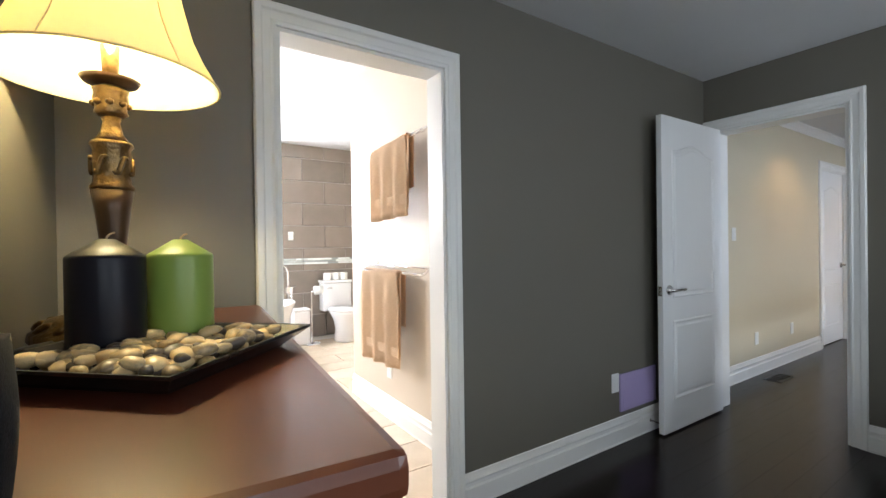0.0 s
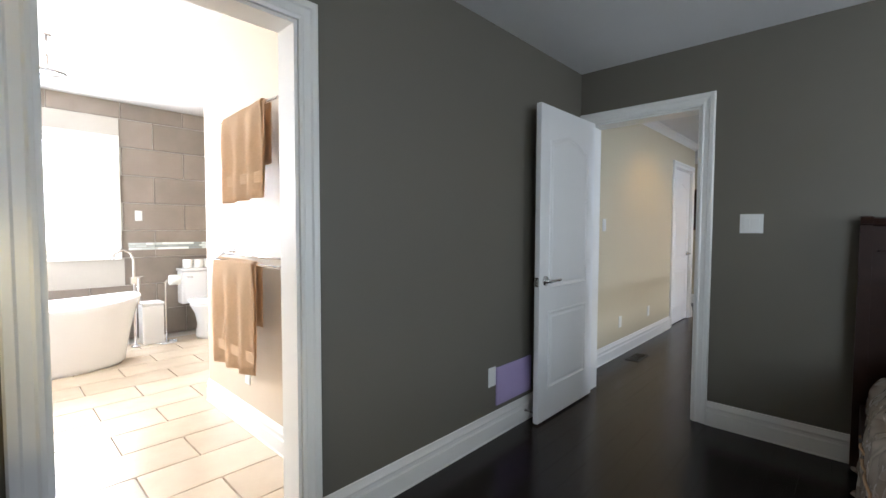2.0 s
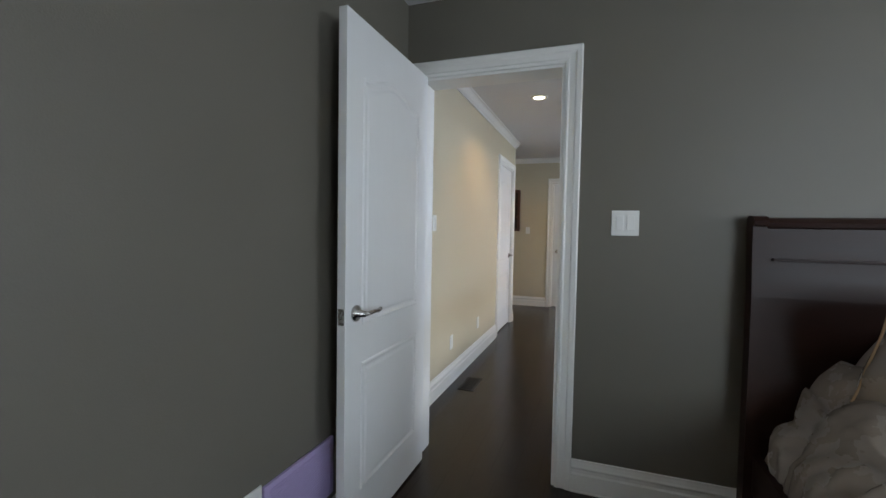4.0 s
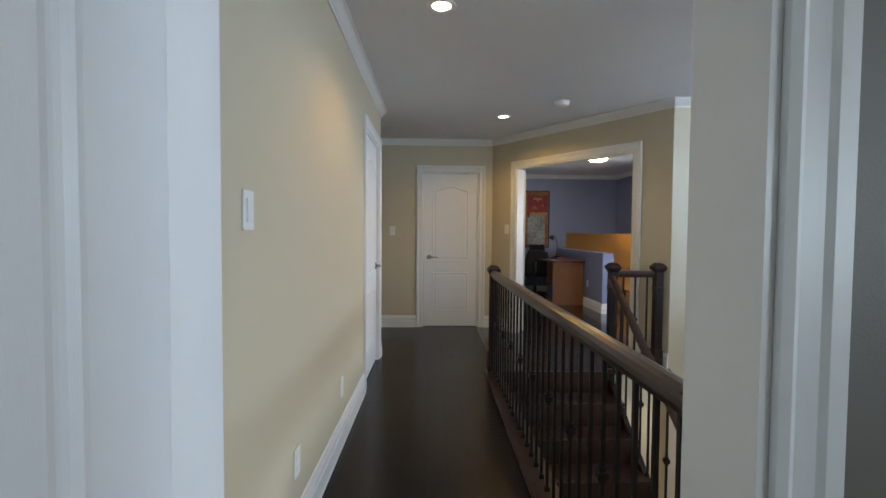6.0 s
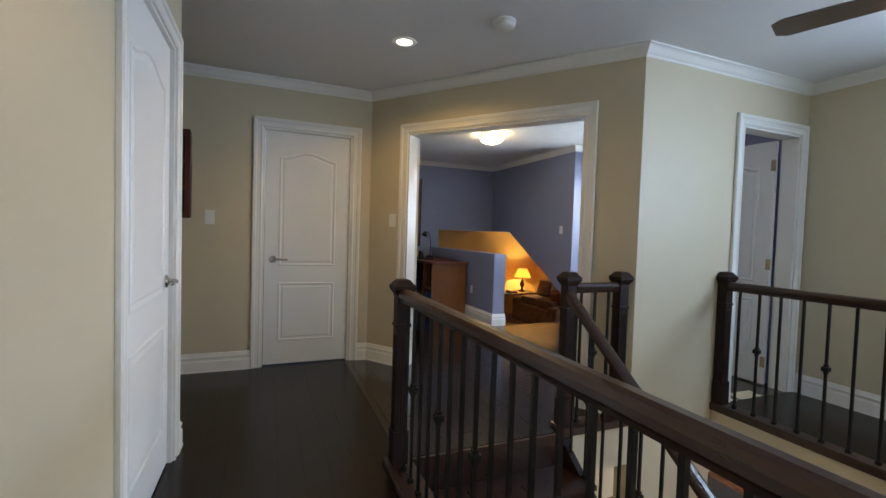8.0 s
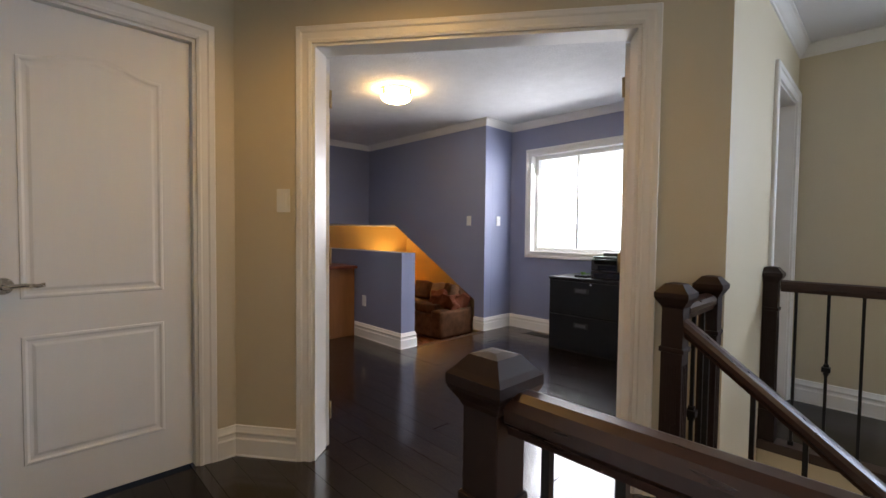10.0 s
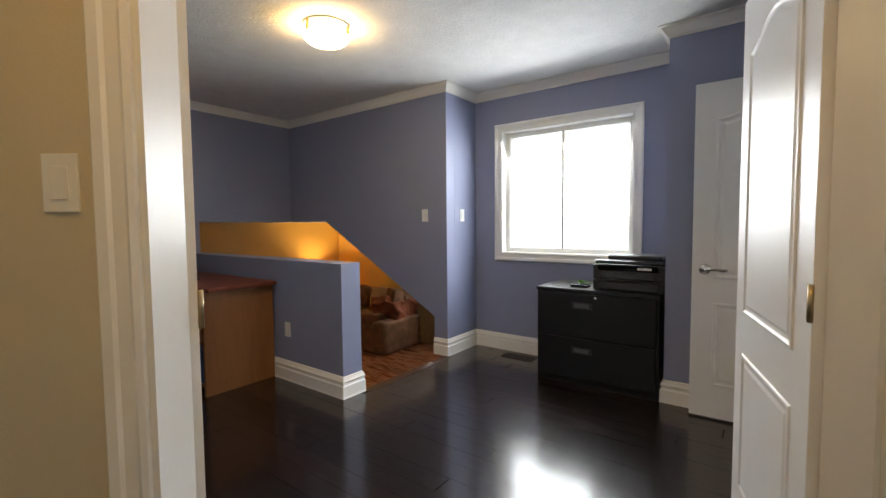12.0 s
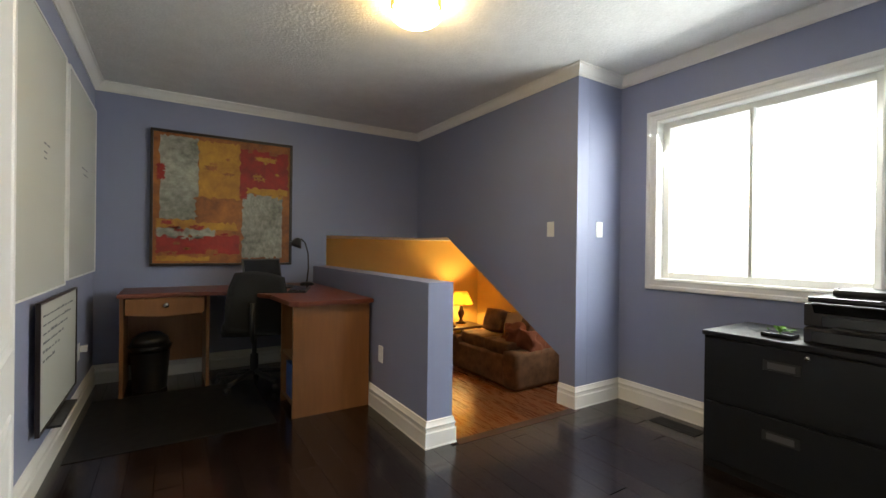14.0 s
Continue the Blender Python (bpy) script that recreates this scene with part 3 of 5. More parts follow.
# ---- windows ----
def window(name, label, x0, x1, y, z0, z1, out, sash, m=None):
    """A sliding window in a wall that runs along x; out: +1 or -1, the way outdoors along y."""
    root = thing(name, label, "window", m, kind="structure")
    for a, b, c, d in ((x0, x0 + 0.045, z0, z1), (x1 - 0.045, x1, z0, z1), (x0 + 0.045, x1 - 0.045, z0, z0 + 0.045), (x0 + 0.045, x1 - 0.045, z1 - 0.045, z1)):
        part("window_frame", box(a, b, min(y, y + out * 0.07), max(y, y + out * 0.07), c, d, 0.004), PLASTIC, root)
    mid = (x0 + x1) / 2 if sash else None
    if sash:
        part("mullion", box(mid - 0.012, mid + 0.012, y + 0.01, y + 0.05, z0 + 0.045, z1 - 0.045, 0.004), PLASTIC, root)
    spans = [(x0 + 0.046, (mid or x1 - 0.03) - 0.019), (mid + 0.019, x1 - 0.046)] if sash else [(x0 + 0.046, x1 - 0.046)]
    for a, b in spans:
        p = part("pane", box(a, b, y + out * 0.03, y + out * 0.034, z0 + 0.046, z1 - 0.046), GLASS, root)
        p.visible_shadow = False
    return root


window("window_office", "white framed sliding office window, bright outside", 7.685, 8.845, -3.285, 0.94, 2.06, -1, True)
casing("trim_office_window", (8.845, -3.215), (7.685, -3.215), (0, 1), 2.06, "white moulded window casing", 0.94)
bm = bmesh.new()
for a, b, c, d in ((7.67, 7.686, 0.93, 2.07), (8.844, 8.86, 0.93, 2.07), (7.67, 8.86, 0.925, 0.941), (7.67, 8.86, 2.059, 2.075)):
    add_box(bm, a, b, -3.384, -3.212, c, d)
struct("trim_window_lining", bm, WHITE, "white window lining", "trim")
struct("backdrop_office_sky", box(7.25, 9.15, -3.66, -3.62, 0.4, 3.0), DAYBACK, "bright overcast distance outside the window", "backdrop")
window("window_hall", "white framed landing window", 3.45, 4.95, LY - 0.05, 1.40, 2.24, -1, True)
window("window_bedroom", "white framed bedroom window", 1.1, 2.7, -3.25, 0.8, 2.1, -1, True)
# unseen window, added only to frame the side fill lamp
window("window_bedroom_added", "added white framed bedroom side window, never in view", -0.7, 0.7, 0.0, 0.85, 2.05, 1, True, pose(DX - 0.06, -1.75, 0, 0, 0, 90))

# ---- floors under the boards ----
struct("floor_bedroom", box(DX - 0.12, WB, -3.3, WA + 0.1, -0.3, -0.012), SUBFLOOR, "dark hardwood bedroom floor", "floor")
struct("floor_hall", box(WB, 8.3, 0.561, 2.95, -0.3, -0.012), SUBFLOOR, "dark hardwood hall floor", "floor")
struct("floor_landing", box(3.03, 6.43, -3.07, -1.86, -0.17, -0.012), SUBFLOOR, "dark hardwood landing floor", "floor")
office_floor = struct("floor_office", extrude_poly([(6.40, -3.4), (9.15, -3.4), (9.15, -1.68), (11.6, -1.68), (11.6, 0.45), (8.2, 0.45), (8.2, 0.56), (6.33, 0.56), (6.33, -0.52), (6.36, -0.53), (6.40, -1.05)], "z", -0.3, -0.012), SUBFLOOR, "dark hardwood office floor", "floor")


def boards(x0, x1, y0, y1, seed, width=0.12):
    """Board rectangles of random length, laid along x."""
    rnd = random.Random(seed)
    out = []
    y = y0
    while y < y1 - 0.01:
        x = x0 - rnd.random() * 0.8
        while x < x1:
            ln = rnd.uniform(0.55, 1.35)
            a, b = max(x, x0), min(x + ln, x1)
            if b - a > 0.02:
                out.append((a, b, y, min(y + width, y1)))
            x += ln
        y += width
    return out


def joined_boards(name, rects, parent, mat):
    verts, faces = [], []
    for a, b, c, d in rects:
        n, g = len(verts), 0.0004
        verts += [(a, c, -0.012), (b, c, -0.012), (b, d, -0.012), (a, d, -0.012)]
        verts += [(a + g, c + g, 0), (b - g, c + g, 0), (b - g, d - g, 0), (a + g, d - g, 0)]
        faces += [(n + 4, n + 5, n + 6, n + 7), (n, n + 1, n + 5, n + 4), (n + 1, n + 2, n + 6, n + 5), (n + 2, n + 3, n + 7, n + 6), (n + 3, n, n + 4, n + 7)]
    me = bpy.data.meshes.new(name)
    me.from_pydata(verts, [], faces)
    me.materials.append(mat)
    ob = new(name, me)
    ob.parent = parent
    return tagged(ob, "espresso stained floor boards", kind="stuff")


joined_boards("floor_boards", boards(DX, WB, -3.2, WA + 0.02, 1), bpy.data.objects["floor_bedroom"], DARKWOOD)
joined_boards("floor_boards", boards(WB, 8.15, 0.561, 2.8, 2), bpy.data.objects["floor_hall"], DARKWOOD)
joined_boards("floor_boards", boards(3.15, SX, LY, -1.86, 3), bpy.data.objects["floor_landing"], DARKWOOD)

# ---- bathroom ----
struct("floor_bath", box(-1.5, 2.6, WA + 0.12, 6.000, -0.1, -0.012), GROUT, "pale bathroom floor joints", "floor")
struct("ceiling_bath", box(-1.6, 2.7, WA + 0.06, 6.100, BATH_H, BATH_H + 0.1), CEIL, "white bathroom ceiling", "ceiling")
wall("wall_bath_towel", (0.95, WA + 0.12), (0.95, 3.380), -0.12, 0, BATH_H, [], TAN, TAN, "tan painted bathroom wall with towel rails")
wall("wall_bath_header", (-1.5, WA + 0.061), (2.6, WA + 0.061), 0.058, BED_H, BATH_H, [], TAN, TAN, "tan painted wall above the doorway")
wall("wall_bath_back", (-1.5, 5.870), (2.6, 5.870), 0.14, 0, BATH_H, [(1.1, 2.32, 0.98, 2.17)], GROUT, GROUT, "tiled bathroom back wall with a window")
wall("wall_bath_side", (-1.5, WA + 0.12), (-1.5, 6.000), 0.12, 0, BATH_H, [], TAN, TAN, "tan painted bathroom side wall")
wall("wall_bath_far_side", (2.6, 6.000), (2.6, 3.100), 0.12, 0, BATH_H, [], TAN, TAN, "tan painted bathroom side wall")
wall("wall_bath_alcove", (2.6, 3.220), (1.07, 3.220), 0.12, 0, BATH_H, [], TAN, TAN, "tan painted alcove wall")
run("baseboard", [(0.95, 3.380), (0.95, WA + 0.13)], BASE, 0, "white moulded baseboard under the towels")
window("window_bath", "white framed bathroom window, bright outside", -0.4, 0.82, 5.890, 0.98, 2.17, 1, False)
casing("trim_bath_window", (-0.4, 5.860), (0.82, 5.860), (0, -1), 2.17, "white window casing", 0.98)
struct("backdrop_bath_sky", box(-3, 4, 9.0, 9.05, -1, 5), DAYBACK, "bright overcast distance outside the window", "backdrop")


def tile_mesh(w, d, h, g):
    bm = bmesh.new()
    lo = [bm.verts.new((x, y, 0)) for x, y in ((0, 0), (w, 0), (w, d), (0, d))]
    hi = [bm.verts.new((x, y, h)) for x, y in ((g, g), (w - g, g), (w - g, d - g), (g, d - g))]
    bm.faces.new(hi)
    for i in range(4):
        bm.faces.new((lo[i], lo[(i + 1) % 4], hi[(i + 1) % 4], hi[i]))
    return bm


back = bpy.data.objects["wall_bath_back"]
tiles = {}
for r in range(9):
    z0 = 0.002 + r * 0.305
    z1 = min(z0 + 0.300, BATH_H - 0.002)
    if z1 - z0 < 0.03:
        continue
    x = -1.5 + (0.3 if r % 2 else 0.0)
    while x < 2.55:
        a, b = x, min(x + 0.60, 2.59)
        x += 0.605
        if b - a < 0.05:
            continue
        if z1 > 0.91 and z0 < 2.24 and b > -0.47 and a < 0.90:
            if a < -0.47:
                b = -0.48
            elif b > 0.90 + 0.05:
                a = 0.902
            else:
                continue
        key = (round(b - a, 3), round(z1 - z0, 3))
        if key not in tiles:
            tiles[key] = mesh_of("tile", tile_mesh(key[0], key[1], 0.008, 0.002), TILE)
        t = new("tile", tiles[key])
        t.parent = back
        t.matrix_basis = pose(a, 5.869, z0, 90, 0, 0)
vs, fs = [], []
rnd = random.Random(5)
for r in range(3):
    x = 0.96
    while x < 2.5:
        w = rnd.uniform(0.05, 0.18)
        n = len(vs)
        z = 1.0 + r * 0.028
        vs += [(x, 5.858, z), (x + w - 0.003, 5.858, z), (x + w - 0.003, 5.858, z + 0.025), (x, 5.858, z + 0.025)]
        vs += [(x, 5.870, z), (x + w - 0.003, 5.870, z), (x + w - 0.003, 5.870, z + 0.025), (x, 5.870, z + 0.025)]
        fs += [(n, n + 1, n + 2, n + 3), (n, n + 4, n + 5, n + 1), (n + 3, n + 2, n + 6, n + 7), (n, n + 3, n + 7, n + 4), (n + 1, n + 5, n + 6, n + 2)]
        x += w
me = bpy.data.meshes.new("mosaic_band")
me.from_pydata(vs, [], fs)
me.materials.append(MOSAIC)
mb = new("mosaic_band", me)
mb.parent = back
tagged(mb, "band of small glass mosaic tiles", kind="stuff")
bath_floor = bpy.data.objects["floor_bath"]
fm = mesh_of("tile", tile_mesh(0.60, 0.30, 0.012, 0.003), FTILE)
bath_lim = (-1.48, 2.58, WA + 0.125, 5.850)
for i in range(15):
    y = bath_lim[2] + i * 0.305
    if y + 0.3 > 5.860:
        continue
    x = -1.48 + (0.3 if i % 2 else 0)
    while x + 0.6 < 2.59:
        t = new("tile", fm)
        t.parent = bath_floor
        t.location = (x, y, -0.012)
        x += 0.605


def tub():
    root = thing("bathtub", "white freestanding oval bathtub under the window", "bathtub", pose(0.12, 5.020, 0, 0, 0, 0))
    bm = bmesh.new()
    rings = []
    prof = [(0.78, 0.0), (0.82, 0.03), (0.88, 0.30), (0.96, 0.50), (1.0, 0.56), (0.985, 0.575), (0.96, 0.565), (0.88, 0.45), (0.78, 0.18), (0.55, 0.12)]
    for k, z in prof:
        ring = []
        for i in range(40):
            a = 2 * math.pi * i / 40
            c, s = math.cos(a), math.sin(a)
            ring.append(bm.verts.new((0.76 * k * math.copysign(abs(c) ** 0.75, c), 0.37 * k * math.copysign(abs(s) ** 0.75, s), z + (0.05 * c * c if z > 0.4 else 0))))
        rings.append(ring)
    for a, b in zip(rings, rings[1:]):
        for i in range(40):
            f = bm.faces.new((a[i], a[(i + 1) % 40], b[(i + 1) % 40], b[i]))
            f.smooth = True
    bm.faces.new(rings[0][::-1])
    bm.faces.new(rings[-1])
    part("basin", bm, CERAMIC, root)
    part("drain", lathe([(0.03, 0.121), (0.03, 0.126), (0.0, 0.127)], 16), CHROME, root)
    fa = thing("tub_faucet", "chrome floor-standing tub faucet with a curved spout", "faucet", pose(0.92, 5.450, 0))
    part("pillar", tube([(0, 0, 0), (0, 0, 0.7), (0, 0, 0.92), (-0.03, -0.01, 0.99), (-0.10, -0.03, 1.02), (-0.17, -0.05, 0.99), (-0.19, -0.055, 0.93)], 0.014, 12), CHROME, fa)
    part("floor_flange", lathe([(0.045, 0), (0.045, 0.008), (0.02, 0.02), (0, 0.02)], 20), CHROME, fa)
    part("lever", tube([(0, 0, 0.72), (0.05, 0.02, 0.73), (0.09, 0.03, 0.74)], 0.009), CHROME, fa)
    part("hand_shower", tube([(0.03, -0.03, 0.45), (0.03, -0.03, 0.72)], 0.012), CHROME, fa)
    part("mixer", box(-0.03, 0.05, -0.03, 0.03, 0.66, 0.74, 0.008), CHROME, fa)


def toilet():
    root = thing("toilet", "white ceramic two-piece toilet against the tiles", "toilet", pose(1.62, 5.450, 0))
    bm = lathe([(0.13, 0), (0.135, 0.03), (0.115, 0.15), (0.14, 0.28), (0.185, 0.37), (0.19, 0.40), (0.0, 0.40)], 28)
    for v in bm.verts:
        v.co.y = v.co.y * 1.35 - 0.05
    part("bowl", bm, CERAMIC, root)
    bm = lathe([(0.0, 0.402), (0.195, 0.402), (0.20, 0.415), (0.195, 0.43), (0.0, 0.435)], 28)
    for v in bm.verts:
        v.co.y = v.co.y * 1.35 - 0.05
    part("seat_lid", bm, CERAMIC, root)
    part("tank", box(-0.20, 0.20, 0.20, 0.385, 0.36, 0.74, 0.02), CERAMIC, root)
    part("tank_lid", box(-0.21, 0.21, 0.19, 0.39, 0.742, 0.775, 0.01), CERAMIC, root)
    part("flush_lever", tube([(-0.15, 0.195, 0.68), (-0.15, 0.175, 0.68), (-0.09, 0.172, 0.675)], 0.007), CHROME, root)
    for i in range(3):
        solid("toilet_roll", lathe([(0.02, 0), (0.052, 0), (0.054, 0.01), (0.054, 0.09), (0.052, 0.1), (0.02, 0.1)], 18), PLASTIC, "white spare toilet roll on the tank", "toilet roll", pose(1.51 + 0.115 * i, 5.740, 0.776), "rolls on the tank")
    ph = thing("paper_holder", "chrome free-standing toilet paper holder", "paper holder", pose(1.19, 5.400, 0))
    part("base", lathe([(0.10, 0), (0.10, 0.012), (0.02, 0.02), (0, 0.02)], 24), CHROME, ph)
    part("pole", tube([(0, 0, 0.015), (0, 0, 0.66), (0.02, 0, 0.69), (0.15, 0, 0.69)], 0.008), CHROME, ph)
    bm = lathe([(0.02, 0), (0.055, 0), (0.055, 0.1), (0.02, 0.1)], 18)
    p = part("paper_roll", bm, PLASTIC, ph, "white paper roll")
    p.matrix_basis = pose(0.04, 0, 0.68, 0, 90, 0)
    bs = thing("waste_bin", "white square bathroom bin beside the tub", "bin", pose(1.08, 5.520, 0))
    part("bucket", box(-0.1, 0.1, -0.1, 0.1, 0, 0.42, 0.02), CERAMIC, bs)
    part("lid", box(-0.104, 0.104, -0.104, 0.104, 0.421, 0.45, 0.01), CERAMIC, bs)


def towel_rail(z, y0, y1, ty0, ty1, front, rear):
    root = thing("towel_rail", "chrome double towel rail on the tan wall", "towel rail", pose(0.95, 0, z), "towel rails")
    for dx, dz in ((-0.06, 0.0), (-0.115, -0.035)):
        part("bar", tube([(dx, y0, dz), (dx, y1, dz)], 0.008, 10), CHROME, root)
    for y in (y0 + 0.01, y1 - 0.01):
        part("bracket", tube([(-0.004, y, 0.01), (-0.04, y, 0.008), (-0.06, y, 0.0), (-0.09, y, -0.03), (-0.115, y, -0.035)], 0.008, 10), CHROME, root)
        p = part("rosette", lathe([(0.026, 0), (0.026, 0.006), (0.014, 0.014), (0, 0.016)], 18), CHROME, root)
        p.matrix_basis = pose(-0.0005, y, 0.01, 0, -90, 0)
    # a folded towel hung over the front bar
    xb = 0.95 - 0.115
    n, k = 26, 22
    bm = bmesh.new()
    tp = thing("bath_towel", "folded tan terry towel hanging over the rail", "towel", pose(xb, 0, z - 0.035), "towels on rails")
    for layer in range(2):
        rows = []
        path = []
        off = 0.012 + 0.009 * layer
        for i in range(12):
            path.append((-off - 0.006, -front * (1 - i / 11.0)))
        for i in range(1, 6):
            a = math.pi * i / 6
            path.append((-off * math.cos(a) - 0.006 * math.cos(a), off * math.sin(a)))
        for i in range(10):
            path.append((off + 0.006, -rear * (i / 9.0)))
        bm = bmesh.new()
        for j in range(n + 1):
            v = j / n
            y = ty0 + (ty1 - ty0) * v
            row = []
            for q, (px, pz) in enumerate(path):
                fold = 0.016 * math.sin(v * 17 + layer) * min(1, -pz * 5 if pz < 0 else 0) + 0.006 * noise.noise(Vector((y * 9, pz * 6, layer * 3 + z)))
                yy = y - (0.06 * (v - 0.5)) * (-pz if pz < 0 else 0) + 0.03 * layer * (1 if px < 0 else 2)
                row.append(bm.verts.new((px + fold * (1 if px < 0 else 0.6), yy, pz - (0.02 * v if px < 0 else 0.0))))
            rows.append(row)
        for a, b in zip(rows, rows[1:]):
            for i in range(len(a) - 1):
                f = bm.faces.new((a[i], a[i + 1], b[i + 1], b[i]))
                f.smooth = True
        geo = bmesh.ops.solidify(bm, geom=bm.faces[:], thickness=0.006)
        part("fold", bm, TOWEL, tp)
    bm = bmesh.new()
    for b in range(5):
        add_box(bm, -0.031, -0.027, ty0 + 0.02, ty1 - 0.03, -front + 0.075 + b * 0.012, -front + 0.080 + b * 0.012)
    part("woven_border", bm, TOWEL, tp)


def rain_shower():
    root = thing("rain_shower", "chrome round rain shower head under the ceiling", "shower head", pose(0.20, 4.22, 0))
    part("ceiling_arm", lathe([(0.010, 2.37), (0.010, BATH_H - 0.001)], 12), CHROME, root)
    part("head", lathe([(0.0, 2.35), (0.105, 2.35), (0.11, 2.356), (0.10, 2.364), (0.02, 2.372), (0.0, 2.372)], 32), CHROME, root)
    part("ceiling_flange", lathe([(0.03, BATH_H - 0.001), (0.03, BATH_H - 0.008), (0.011, BATH_H - 0.014)], 20), CHROME, root)


rain_shower()
tub()
toilet()
towel_rail(1.91, 2.03, 2.76, 2.13, 2.63, 0.47, 0.30)
towel_rail(1.09, 2.03, 2.90, 2.26, 2.82, 0.60, 0.34)


# ---- switches and outlets ----
def plate(name, label, m, gang=1, outlet=False):
    """A wall plate; its back is the plane y = 0, and it faces +y."""
    root = thing(name, label, "outlet" if outlet else "switch", m)
    w = 0.07 + 0.046 * (gang - 1)
    part("cover_plate", box(-w / 2, w / 2, 0.0005, 0.006, -0.057, 0.057, 0.002), PLASTIC, root)
    for g in range(gang):
        x = (g - (gang - 1) / 2) * 0.046
        if outlet:
            for z in (0.02, -0.02):
                part("socket", box(x - 0.016, x + 0.016, 0.006, 0.008, z - 0.014, z + 0.014, 0.001), PLASTIC, root)
        else:
            p = part("rocker", box(x - 0.016, x + 0.016, 0.005, 0.010, -0.033, 0.033, 0.0015), PLASTIC, root)
    return root


SW, OUT = "white rocker light switch plate", "white wall outlet plate"
plate("light_switch", "white double rocker light switch on the grey wall", pose(WB, 0.442, 1.285, 0, 0, 90), 2)
plate("wall_outlet", "white wall outlet on the grey wall", pose(1.895, WA, 0.37, 0, 0, 180), 1, True)
plate("light_switch", "white rocker switch on the beige hall wall", pose(3.745, HY, 1.288, 0, 0, 180))
plate("wall_outlet", "white wall outlet on the beige hall wall", pose(4.175, HY, 0.33, 0, 0, 180), 1, True)
plate("wall_outlet", "white wall outlet on the beige hall wall", pose(5.00, HY, 0.33, 0, 0, 180), 1, True)
plate("light_switch", "white rocker switch beside the hall end door", pose(HX, 1.66, 1.26, 0, 0, 90))
ps = D0 + DD * 2.005
plate("light_switch", "white rocker switch beside the double doorway", pose(ps.x, ps.y, 1.29, 0, 0, ang(-DN.x, -DN.y) - 90))
plate("light_switch", "white rocker switch on the slope-cut wall", pose(9.40, -2.727, 1.292, 0, 0, 0))
plate("light_switch", "white rocker switch on the sunlit pier", pose(9.15, -2.97, 1.29, 0, 0, 90))
plate("wall_outlet", "white wall outlet on the low blue partition", pose(9.80, -1.51, 0.40, 0, 0, 0), 1, True)
plate("light_switch", "white switch on the tiled bathroom wall", pose(1.06, 5.861, 1.385, 0, 0, 180))
plate("wall_outlet", "white wall outlet below the towels", pose(0.95, 2.70, 0.34, 0, 0, 90), 1, True)
plate("wall_outlet", "white wall outlet with a plug by the whiteboards", pose(10.85, OBY, 0.40, 0, 0, 180), 1, True)
plug = thing("power_plug", "white power plug in the outlet", "plug", pose(10.85, OBY, 0.42, 0, 0, 180))
part("plug_body", box(-0.018, 0.018, 0.009, 0.05, -0.02, 0.02, 0.004), PLASTIC, plug)

# lilac return-air grille, half hidden by the bedroom door
gr = thing("return_air_grille", "lilac painted return air grille on the grey wall", "vent", pose(2.125, WA, 0.30, 0, 0, 180))
part("frame", box(-0.19, 0.19, 0.0, 0.012, -0.115, 0.115, 0.003), LILAC, gr)
for i in range(20):
    part("slat", box(-0.165, 0.165, 0.0115, 0.0145, -0.097 + i * 0.0098, -0.0915 + i * 0.0098), LILAC, gr)
ds = thing("door_stop", "spring door stop on the baseboard", "door stop", pose(2.235, WA - 0.02, 0.07, 90, 0, 0))
part("spring", lathe([(0.010, 0), (0.006, 0.004), (0.005, 0.055), (0.008, 0.056), (0.008, 0.068), (0, 0.07)], 12), NICKEL, ds)


def floor_vent(m, label):
    root = thing("floor_vent", label, "vent", m)
    part("rim", box(-0.15, 0.15, -0.065, 0.065, 0.0005, 0.004, 0.001), BLACKMET, root)
    for i in range(14):
        part("slat", box(-0.13 + i * 0.019, -0.12 + i * 0.019, -0.045, 0.045, 0.004, 0.007), BLACKMET, root)


floor_vent(pose(4.20, 1.49, 0), "dark metal floor register in the hall")
floor_vent(pose(8.60, -3.06, 0), "dark metal floor register under the window")


# ---- stairwell ----
struct("wall_stair_side", box(3.0, 9.2, 0.53, 0.63, -2.75, -0.301), BEIGE, "beige wall below the hall floor", "wall")
struct("wall_stairwell_lower", box(SX, SX + 0.12, -1.80, -1.02, -2.75, -0.171), BEIGE, "beige wall below the stair head", "wall")
struct("floor_lower", box(1.9, 9.3, -6.15, 0.6, -2.85, -2.75), REDFLOOR, "lower storey floor far below the rail", "floor")
struct("wall_lower_back", box(9.2, 9.3, -6.15, 0.5, -2.75, -0.76), BEIGE, "beige lower storey wall", "wall")
# solid wall without a window; the lower fill lamp stands in front of it
struct("wall_lower_window", box(1.9, 9.2, -6.15, -6.05, -2.75, -0.3), BEIGE, "beige lower storey wall", "wall")
struct("wall_lower_front", box(1.9, 2.0, -6.05, 0.5, -2.75, -0.3), BEIGE, "beige lower storey wall", "wall")
struct("ceiling_lower", box(1.9, 9.2, -6.05, -3.42, -0.40, -0.3), CEIL, "white lower storey ceiling", "ceiling")
struct("trim_landing_fascia", box(3.15, 6.368, -1.86, -1.80, -0.17, -0.03), BEIGE, "beige painted edge of the landing", "trim")
struct("trim_hall_fascia", box(3.15, 6.32, 0.53, 0.56, -0.30, -0.03), BEIGE, "beige painted edge of the hall floor", "trim")
struct("trim_landing_nosing", box(3.15, 6.36, -1.88, -1.775, -0.03, 0.022, 0.006), RAILWOOD, "dark wood nosing along the landing", "trim")
